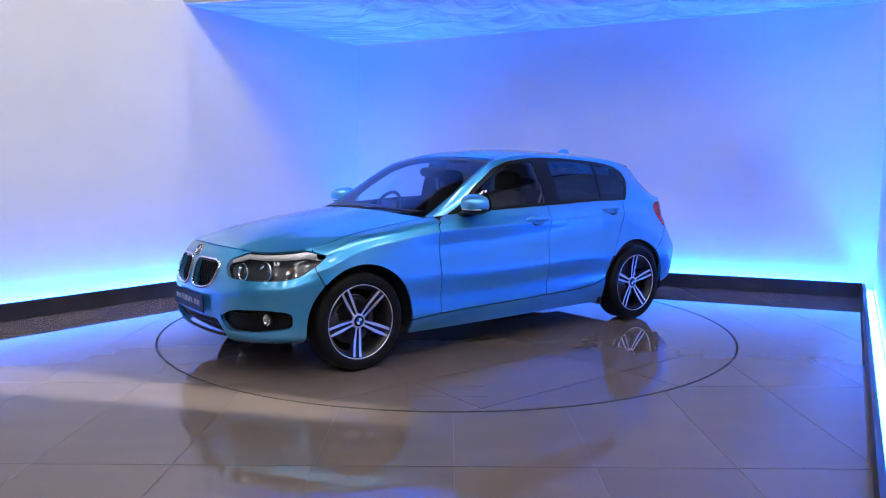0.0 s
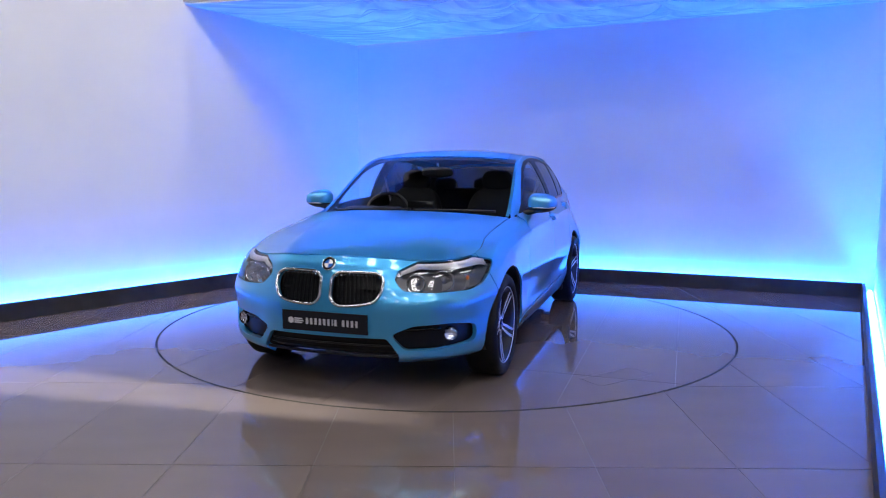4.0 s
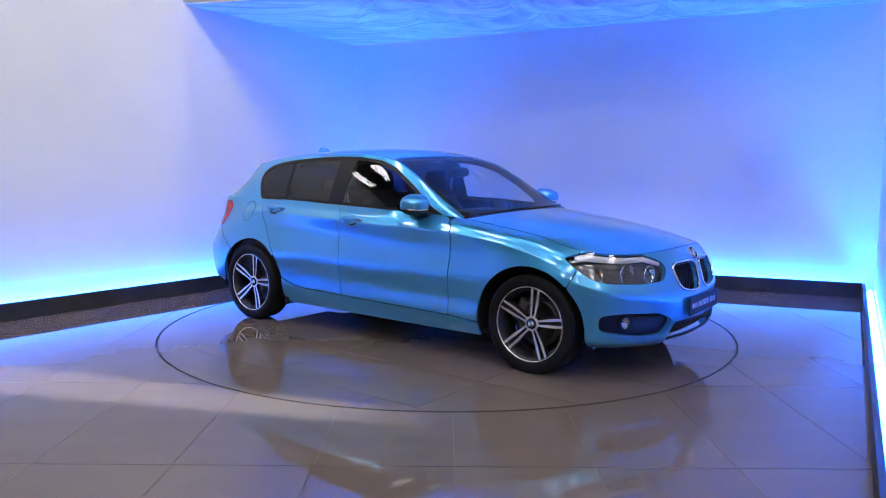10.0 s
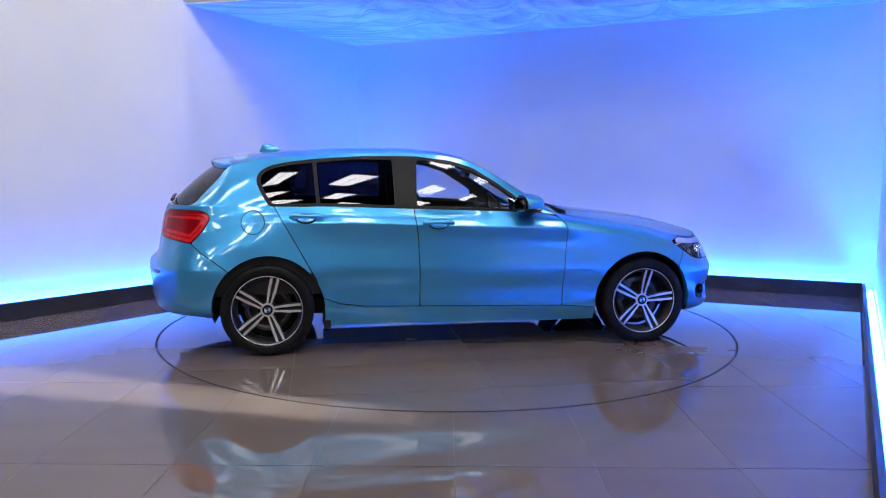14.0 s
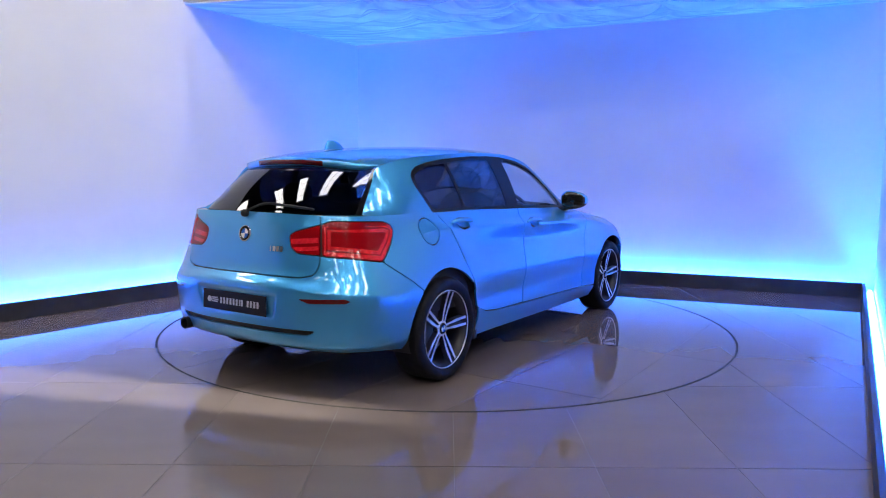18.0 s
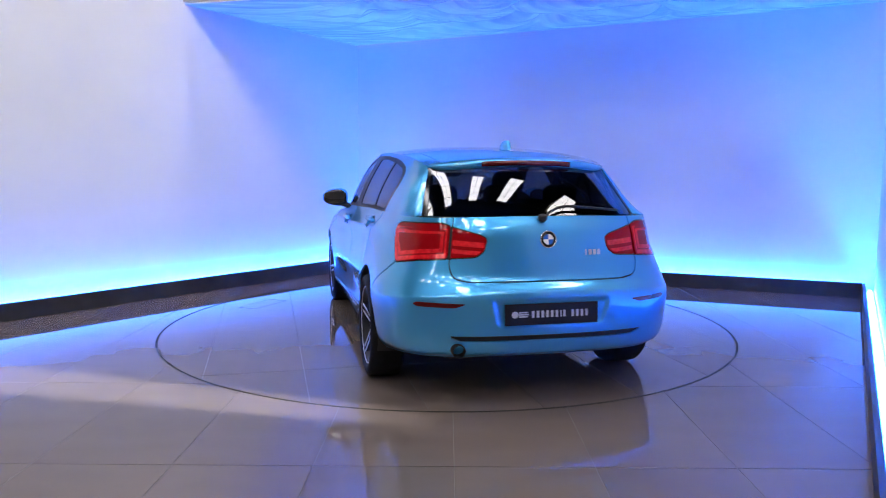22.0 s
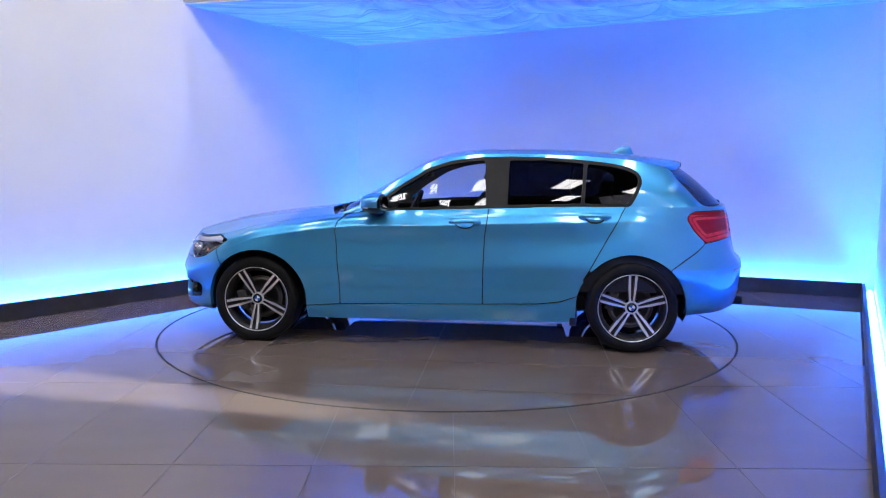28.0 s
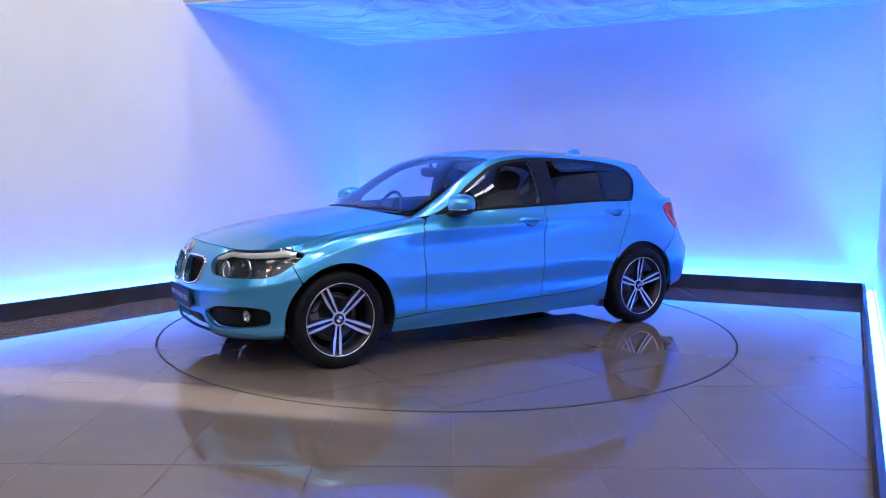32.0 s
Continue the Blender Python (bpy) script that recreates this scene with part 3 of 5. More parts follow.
def build_body(car):
    B = np.linspace(0, 1, 61)
    side_s = np.linspace(sx(1.72), sx(-1.88), 300)
    nose_s = np.linspace(-sx(1.56), sx(1.56), 320)
    shell("front_bumper", cut_panel(band, nose_s, B, inside(NOSE_LINE, NOT_ARCH, outside(HEADLAMP), outside(KIDNEY), outside(FOG), outside(INTAKE))), PAINT, car, 0.03)
    shell("rear_bumper", cut_panel(trough, np.linspace(-tx(-1.56), tx(-1.56), 340), np.linspace(0, 1, 110), inside(TAIL_LINE, NOT_ARCH, outside(TAILGATE), outside(LAMP_OUT), outside(SLIT))), PAINT, car, 0.03, flip=True)
    shell("tailgate", cut_panel(tail, np.linspace(-.66, .66, 150), np.linspace(.5, 1, 40), inside(TAILGATE, outside(LAMP_IN))), PAINT, car, 0.012, flip=True)
    for sgn in (1, -1):
        surf = band if sgn > 0 else mirrored(band)
        fl = sgn < 0
        fender = inside(NOT_ARCH, outside(NOSE_LINE), outside(FRONT_DOOR), outside(HEADLAMP), outside(SILL), lambda P, s: .70 - P[..., 0])
        shell("fender", cut_panel(surf, side_s, B, fender), PAINT, car, flip=fl)
        shell("front_door", cut_panel(surf, side_s, B, inside(FRONT_DOOR, outside(SILL), outside(cup_field))), PAINT, car, flip=fl)
        shell("rear_door", cut_panel(surf, side_s, B, inside(REAR_DOOR, NOT_ARCH, outside(cup_field))), PAINT, car, flip=fl)
        quarter = inside(NOT_ARCH, outside(REAR_DOOR), outside(SILL), lambda P, s: P[..., 0] + .92,
                         lambda P, s: -TAIL_LINE(P, TOTAL - s), lambda P, s: -LAMP_OUT(P, TOTAL - s), lambda P, s: -polygon_distance(TAILGATE_PTS, TOTAL - s, P[..., 2]),
                         lambda P, s: -polygon_distance(np.array(DOOR_REAR + [(-.3, .375), (-.3, 1.1)]), P[..., 0], P[..., 2]))
        if sgn < 0:
            flap = lambda P, s: np.hypot(P[..., 0] + 1.432, P[..., 2] - .902) - .077
            quarter = inside(quarter, outside(flap))
            shell("fuel_flap", cut_panel(surf, side_s, np.linspace(.55, 1, 60), flap), PAINT, car, flip=fl)
        shell("rear_quarter", cut_panel(surf, np.linspace(sx(-.85), TOTAL - ty(.55), 160), B, quarter), PAINT, car, flip=fl)
        shell("side_sill", cut_panel(surf, side_s, B, inside(SILL, NOT_ARCH, lambda P, s: np.abs(P[..., 0]) - 1.1)), PAINT, car, flip=fl, lift=.006)
    # dark shell behind the gaps
    full = np.linspace(-TOTAL, TOTAL, 420)
    lining = inside(NOT_ARCH, outside(HEADLAMP), outside(INTAKE), outside(KIDNEY), outside(FOG))
    P, N, F = cut_panel(band, full, np.linspace(0, 1, 24), lining, 0.03)
    part("body_shell", P - N * 0.013, F, BLACK, car, "black inner body behind the panels")


# ---- bonnet ----
def waist(s):
    return band(s, np.ones_like(np.asarray(s, float)))


S_CORNER, S_COWL = sx(1.66), sx(.775)
HOOD_MID = hermite([0, .12, .32, .52, .75, 1.0], [(2.012, .783), (1.93, .812), (1.70, .868), (1.46, .908), (1.18, .942), (.90, .972)])


def hood(u, v):
    """u: across, -1 to 1; v: nose to cowl."""
    u, v = np.broadcast_arrays(np.asarray(u, float), np.asarray(v, float))
    e, v = np.clip(np.abs(u), 0, 1), np.clip(v, 0, 1)
    front = waist(e * S_CORNER)
    side = waist(S_CORNER + v * (S_COWL - S_CORNER))
    mid = HOOD_MID(v)
    mid = np.stack([mid[..., 0], np.zeros_like(v), mid[..., 1]], -1)
    cw = waist(np.full_like(v, S_COWL))
    cowl = np.stack([.90 + (cw[..., 0] - .90) * e**2.2, cw[..., 1] * e, .972 + (cw[..., 2] - .972) * e**2.4], -1)
    c00, c10 = waist(np.zeros_like(v)), waist(np.full_like(v, S_CORNER))
    c01 = np.stack([np.full_like(v, .90), np.zeros_like(v), np.full_like(v, .972)], -1)
    h = e[..., None] * np.array([1, 1, 0.0]) + (e**2.2)[..., None] * np.array([0, 0, 1.0])
    w = v[..., None]
    p = (1 - w) * front + w * cowl + (1 - h) * mid + h * side - ((1 - h) * (1 - w) * c00 + h * (1 - w) * c10 + (1 - h) * w * c01 + h * w * cw)
    ridge = 0.38 + 0.30 * v
    p[..., 2] += (0.004 * np.exp(-((e - ridge) / 0.07)**2) * np.sin(math.pi * np.clip(v * 1.05, 0, 1)))
    return p * np.stack([np.ones_like(v), np.where(u < 0, -1.0, 1.0), np.ones_like(v)], -1)


# ---- greenhouse ----
TOP_C = [(.98, .90), (.80, .975), (.62, 1.072), (.42, 1.184), (.20, 1.308), (.02, 1.380), (-.2, 1.413), (-.55, 1.424), (-1.05, 1.409), (-1.43, 1.379), (-1.745, 1.338)]
TOP_E = [(.84, .715, .88), (.70, .712, .955), (.50, .688, 1.070), (.30, .660, 1.196), (.11, .632, 1.300), (-.06, .617, 1.346), (-.3, .610, 1.372), (-.7, .606, 1.371),
         (-1.1, .598, 1.352), (-1.36, .582, 1.329), (-1.58, .556, 1.290)]
TOP_CF, TOP_EF = hermite(range(11), TOP_C), hermite(range(11), TOP_E)
REAR_C = [(-1.752, 1.306), (-1.8635, 1.220), (-1.966, 1.124), (-2.060, 1.020)]
REAR_E = [(-1.600, .546, 1.268), (-1.678, .574, 1.189), (-1.757, .602, 1.104), (-1.838, .632, 1.014)]
REAR_CF, REAR_EF = hermite(range(4), REAR_C), hermite(range(4), REAR_E)


def crowned(cf, ef, k, bow=2):
    def at(q, e):
        q, e = np.broadcast_arrays(np.asarray(q, float), np.asarray(e, float))
        c, d = cf(q), ef(q)
        g = np.abs(e)
        return np.stack([c[..., 0] + (d[..., 0] - c[..., 0]) * g**(bow(q) if callable(bow) else bow), d[..., 1] * e, c[..., 1] + (d[..., 2] - c[..., 1]) * g**k], -1)
    return at


top = crowned(TOP_CF, TOP_EF, 2.4)
rear = crowned(REAR_CF, REAR_EF, 2.2, lambda q: 2.1 + 0.55 * q)
FLANK_X = [.76, .55, .32, .12, -.08, -.33, -.73, -1.13, -1.40, -1.59, -1.70, -1.82, -1.95]
FLANK_E = [TOP_E[k] for k in range(1, 10)] + [REAR_E[0], REAR_E[1], REAR_E[2], REAR_E[3]]
FLANK_E[9] = (-1.592, .551, 1.278)
FLANK_XF, FLANK_EF = hermite(range(13), FLANK_X), hermite(range(13), FLANK_E)


def flank(q, v):
    """The side of the cabin from the waist up to the roof edge."""
    q, v = np.broadcast_arrays(np.asarray(q, float), np.asarray(v, float))
    x = FLANK_XF(q)[..., 0]
    s = np.where(x < XCR, TOTAL - np.interp(-(XCR - x), -RX, RS), SF + XCF - x)
    lo, hi = waist(s), FLANK_EF(q)
    w = np.clip(v, 0, 1)[..., None]
    p = lo * (1 - w) + hi * w
    rise = np.clip((hi - lo)[..., 2] / 0.35, 0, 1)
    p[..., 1] += 0.085 * rise * w[..., 0] * (1 - w[..., 0])
    return p


DLO = soft_corners([(.605, .948), (.49, 1.003), (.29, 1.150), (.093, 1.272), (-.065, 1.322), (-.30, 1.350), (-.48, 1.354), (-.70, 1.350), (-1.015, 1.330), (-1.20, 1.308),
                    (-1.325, 1.282), (-1.398, 1.24), (-1.418, 1.18), (-1.378, 1.09), (-1.325, 1.002), (-.99, 1.008), (-.62, .999), (-.34, .990), (0, .982), (.29, .964)], 0.03, 4)
FRONT_PANE = soft_corners([(.43, 1.012), (.29, 1.124), (.09, 1.245), (-.065, 1.295), (-.20, 1.317), (-.31, 1.325), (-.325, 1.012), (0, 1.002), (.30, .985), (.42, .98)], 0.012, 3)
REAR_PANE = soft_corners([(-.485, 1.326), (-.475, 1.016), (-.62, 1.019), (-.985, 1.028), (-1.008, 1.305), (-.75, 1.327)], 0.012, 3)
QUARTER_PANE = soft_corners([(-1.035, 1.302), (-1.010, 1.028), (-1.305, 1.024), (-1.355, 1.10), (-1.390, 1.185), (-1.372, 1.228), (-1.30, 1.263), (-1.20, 1.284)], 0.015, 3)


def build_cabin(car):
    U = np.linspace(-1, 1, 90)
    shell("bonnet", cut_panel(hood, U, np.linspace(.010, 1, 70), lambda P, s: np.maximum(np.abs(s) - .990, -1)), PAINT, car)
    P, N, F = cut_panel(hood, np.linspace(-.999, .999, 50), np.linspace(.0, 1, 30), EVERYWHERE, 0)
    part("bonnet_liner", P - N * .018, F, BLACK, car)
    screen = lambda P, e: np.maximum(np.abs(e) - .968, (P[..., 0] - .99))
    sw = lambda e, q: top(q, e)
    shell("windscreen", cut_panel(sw, U, np.linspace(.35, 4.62, 60), screen), GLASS, car, 0.006, label="clear windscreen")
    shell("roof", cut_panel(sw, U, np.linspace(4.66, 10, 90), lambda P, e: (np.abs(e) - .86) * .6), PAINT, car, 0.012)
    for sgn in (1, -1):
        E = np.linspace(.968 * sgn, 1.0 * sgn, 8)
        V, N, F = cut_panel(sw, E, np.linspace(.8, 4.66, 70), EVERYWHERE, 0)
        part("windscreen_pillar", V, F, PAINT, car)
        V, N, F = cut_panel(sw, np.linspace(.862 * sgn, 1.0 * sgn, 8), np.linspace(4.62, 10, 80), EVERYWHERE, 0)
        part("roof_rail", V, F, PAINT, car)
        surf = (lambda q, v: flank(q, v)) if sgn > 0 else mirrored(flank)
        fl = sgn < 0
        Q, W = np.linspace(0, 12, 300), np.linspace(0, 1, 60)
        shell("side_frame", cut_panel(surf, Q, W, lambda P, s: -polygon_distance(DLO, P[..., 0], P[..., 2]), .001), PAINT, car, 0.008, flip=fl)
        panes = [poly_xz(p) for p in (FRONT_PANE, REAR_PANE, QUARTER_PANE)]
        shell("window_surround", cut_panel(surf, Q, W, inside(lambda P, s: polygon_distance(DLO, P[..., 0], P[..., 2]), *[outside(p) for p in panes]), .001), SATIN, car, 0.012, flip=fl,
              label="black window surround")
        for p, nm, mat in zip(panes, ("front_side_window", "rear_side_window", "quarter_window"), (GLASS, TINT, TINT)):
            shell(nm, cut_panel(surf, Q, W, p, .0005), mat, car, 0.005, flip=fl, lift=-0.003)
    rw = lambda e, q: rear(q, e)
    shell("rear_window", cut_panel(rw, U, np.linspace(0.02, 2.97, 50), lambda P, e: np.abs(e) - .965), TINT, car, 0.006, label="dark tinted rear window", lift=-0.004)
    for sgn in (1, -1):
        V, N, F = cut_panel(rw, np.linspace(.965 * sgn, 1.0 * sgn, 6), np.linspace(0, 3, 40), EVERYWHERE, 0)
        part("window_edge", V, F, GLOSS, car, "black glass edge of the rear window")
    # roof spoiler lip with the high brake light in its rear face
    def lip(k):
        a, b = top(np.full_like(k, 10.0), k), rear(np.full_like(k, 0.0), k)
        w = (1 - np.abs(k)**12)[:, None]
        t = a + np.array([-.050, 0, -.013]) * w
        u = t + np.array([.006, 0, -.040]) * w
        return [a, a + np.array([-.025, 0, -.005]) * w, t + np.array([.006, 0, .001]) * w, t, u, u + np.array([.026, 0, -.003]) * w, b + np.array([.004, 0, .003])]
    rows = lip(np.linspace(-1, 1, 60))
    n = 60
    F = [(r * n + k, r * n + k + 1, (r + 1) * n + k + 1, (r + 1) * n + k) for r in range(len(rows) - 1) for k in range(n - 1)]
    part("roof_spoiler", np.concatenate(rows), F, PAINT, car)
    k = np.linspace(-.48, .48, 24)
    r = lip(k)
    c0, c1 = r[3] * .82 + r[4] * .18 + np.array([-.003, 0, 0]), r[3] * .1 + r[4] * .9 + np.array([-.003, 0, 0])
    V = np.concatenate([c0, c1, c1 + np.array([.01, 0, 0]), c0 + np.array([.01, 0, 0])])
    m = len(k)
    F = [(r_ * m + j, r_ * m + j + 1, ((r_ + 1) % 4) * m + j + 1, ((r_ + 1) % 4) * m + j) for r_ in range(4) for j in range(m - 1)] + [(0, m, 2 * m, 3 * m), (m - 1, 4 * m - 1, 3 * m - 1, 2 * m - 1)]
    part("brake_light", V, F, DARK_RED, car, "dark red high brake light")
    # ledge between the rear window and the tailgate
    e = np.linspace(-1, 1, 60)
    low = rear(np.full_like(e, 3.0), e)
    edge = tail(np.sign(e) * np.array([ty(abs(y)) for y in low[:, 1] * 1.02]), np.ones_like(e))
    F = [(k, k + 1, 61 + k, 60 + k) for k in range(59)]
    part("tailgate_ledge", np.concatenate([low + np.array([.004, 0, -.003]), edge]), F, PAINT, car)
# ---- floor tiles and turntable ----
DISC_R = 2.239
TW, TH, X0, Y0, JOINT = 0.608, 1.195, 0.037, -2.945, 0.003
n_, l_, b_ = nodes(TILE)
info = n_.new("ShaderNodeObjectInfo")
coord = n_.new("ShaderNodeTexCoord")
cloud = n_.new("ShaderNodeTexNoise")
cloud.inputs["Scale"].default_value, cloud.inputs["Detail"].default_value = 2.0, 1.5
shift, far = n_.new("ShaderNodeVectorMath"), n_.new("ShaderNodeVectorMath")
far.operation = "SCALE"
far.inputs[0].default_value = (7.3, 5.1, 3.7)
l_.new(info.outputs["Random"], far.inputs["Scale"])
l_.new(coord.outputs["Object"], shift.inputs[0])
l_.new(far.outputs[0], shift.inputs[1])
stretch = n_.new("ShaderNodeVectorMath")
stretch.operation = "MULTIPLY"
stretch.inputs[1].default_value = (1.0, 2.4, 1.0)
l_.new(shift.outputs[0], stretch.inputs[0])
l_.new(stretch.outputs[0], cloud.inputs["Vector"])
ramp = n_.new("ShaderNodeValToRGB")
ramp.color_ramp.elements[0].position, ramp.color_ramp.elements[1].position = 0.28, 0.75
ramp.color_ramp.elements[0].color, ramp.color_ramp.elements[1].color = (0.152, 0.119, 0.104, 1), (0.168, 0.131, 0.115, 1)
l_.new(cloud.outputs["Fac"], ramp.inputs["Fac"])
tone = n_.new("ShaderNodeHueSaturation")
rng = n_.new("ShaderNodeMapRange")
rng.inputs["To Min"].default_value, rng.inputs["To Max"].default_value = 0.96, 1.04
l_.new(info.outputs["Random"], rng.inputs["Value"])
l_.new(rng.outputs["Result"], tone.inputs["Value"])
l_.new(ramp.outputs["Color"], tone.inputs["Color"])
l_.new(tone.outputs["Color"], b_.inputs["Base Color"])
b_.inputs["Roughness"].default_value = 0.028


def bevelled_tile(name, w, h):
    e, d = JOINT / 2, 0.0012
    o = [(-w / 2 + e, -h / 2 + e), (w / 2 - e, -h / 2 + e), (w / 2 - e, h / 2 - e), (-w / 2 + e, h / 2 - e)]
    i = [(x - math.copysign(d, x), y - math.copysign(d, y)) for x, y in o]
    V = [(x, y, -0.012) for x, y in o] + [(x, y, -0.0012) for x, y in o] + [(x, y, 0.0) for x, y in i]
    F = [(8, 9, 10, 11)] + [(r + k, r + (k + 1) % 4, r + 4 + (k + 1) % 4, r + 4 + k) for r in (0, 4) for k in range(4)]
    return mesh_of(name, V, F, TILE, smooth=False)


def slab_piece(V2, F, depth):
    """A flat piece with upright edges."""
    n = len(V2)
    count = {}
    for f in F:
        for i in range(len(f)):
            e = (f[i], f[(i + 1) % len(f)])
            k = (min(e), max(e))
            count[k] = None if k in count else e
    V = [(x, y, 0.0) for x, y in V2] + [(x, y, -depth) for x, y in V2]
    return V, list(F) + [(b, a, n + a, n + b) for e in count.values() if e for a, b in (e,)]


def cut_tile(x0, y0, x1, y1, radius, within, depth):
    """A tile cut along a circle about the origin, keeping the part within it or without."""
    e = JOINT / 2
    x0, y0, x1, y1 = x0 + e, y0 + e, x1 - e, y1 - e
    swap = abs(x0 + x1) > abs(y0 + y1)
    (a0, a1), (b0, b1) = ((y0, y1), (x0, x1)) if swap else ((x0, x1), (y0, y1))
    sgn = 1.0 if b0 + b1 > 0 else -1.0
    if sgn < 0:
        b0, b1 = -b1, -b0
    cuts = set(np.linspace(a0, a1, 25))
    for b in (b0, b1):
        if abs(b) < radius:
            cuts |= {c for q in (-1, 1) for c in (q * math.sqrt(radius**2 - b * b),) if a0 < c < a1}
    cuts = sorted(cuts)
    V, F, ids = [], [], {}

    def vert(a, b):
        p = ((sgn * b, a) if swap else (a, sgn * b))
        k = (round(p[0], 6), round(p[1], 6))
        if k not in ids:
            ids[k] = len(V)
            V.append(p)
        return ids[k]

    def span(a):
        h = math.sqrt(max(radius**2 - a * a, 0.0))
        return (b0, min(b1, max(h, b0))) if within else (max(b0, min(h, b1)), b1)
    for a, c in zip(cuts[:-1], cuts[1:]):
        (l0, h0), (l1, h1) = span(a), span(c)
        if h0 - l0 < 1e-5 and h1 - l1 < 1e-5:
            continue
        f = []
        for p in ((a, l0), (c, l1), (c, h1), (a, h0)):
            k = vert(*p)
            if k not in f:
                f.append(k)
        if len(f) > 2:
            F.append(tuple(f[::-1] if (swap != (sgn < 0)) else f))
    return slab_piece(V, F, depth) if F else None


WHOLE = bevelled_tile("tile", TW, TH)
for i in range(-12, 11):
    for j in range(-4, 6):
        x0, y0 = X0 + i * TW, Y0 + j * TH
        cx, cy = x0 + TW / 2, y0 + TH / 2
        near = math.hypot(max(abs(cx) - TW / 2, 0), max(abs(cy) - TH / 2, 0))
        if near < DISC_R + 0.01:
            piece = cut_tile(x0, y0, x0 + TW, y0 + TH, DISC_R + 0.004, False, 0.012)
            if piece:
                part("tile", *piece, TILE, ground, smooth=False)
        else:
            t = new("tile", WHOLE)
            t.parent = ground
            t.location = (cx, cy, 0)
# the rest of the hall floor
V, F = [], []
for i in range(-27, 27):
    for j in range(-13, 13):
        if -12 <= i < 11 and -4 <= j < 6:
            continue
        x0, y0, k, e = X0 + i * TW, Y0 + j * TH, len(V), JOINT / 2
        V += [(x0 + e, y0 + e, 0), (x0 + TW - e, y0 + e, 0), (x0 + TW - e, y0 + TH - e, 0), (x0 + e, y0 + TH - e, 0)]
        F.append((k, k + 1, k + 2, k + 3))
rest = part("tile_field", V, F, TILE, ground, smooth=False)
tagged(rest, kind="stuff")

turntable = new("turntable")
tagged(turntable, "round tiled turntable set flush in the floor", "turntable")
a = np.linspace(0, 2 * math.pi, 181)[:-1]
V, F = prism([(math.cos(q) * (DISC_R - 0.009), math.sin(q) * (DISC_R - 0.009)) for q in a], -0.019, -0.0016)
part("deck", V, F, GROUT, turntable, smooth=False)
V, F = lathe([(DISC_R - 0.0125, -0.012), (DISC_R - 0.0125, 0.0006), (DISC_R - 0.009, -0.0035), (DISC_R, -0.0035), (DISC_R + 0.0032, 0.0006), (DISC_R + 0.0032, -0.012)], 240)
part("edge_ring", [(x, z, y) for x, y, z in V], F, RUBBER, turntable, "thin dark metal ring round the turntable")
for i in range(-4, 4):
    for j in range(-2, 2):
        x0, y0, x1, y1 = j * TH, i * TW, (j + 1) * TH, (i + 1) * TW
        piece = cut_tile(x0, y0, x1, y1, DISC_R - 0.0135, True, 0.010)
        if piece:
            part("tile", *piece, TILE, turntable, smooth=False)
# service hatch in the turntable
hatch = Matrix.Rotation(radians(141.75), 4, "Z")
V, F = tube([hatch @ Vector(p) for p in ((-.22, -1.78, 0), (.23, -1.78, 0), (.23, -1.97, 0), (-.22, -1.97, 0))], .0016, True, 4)
part("hatch_frame", V, F, GROUT, turntable)
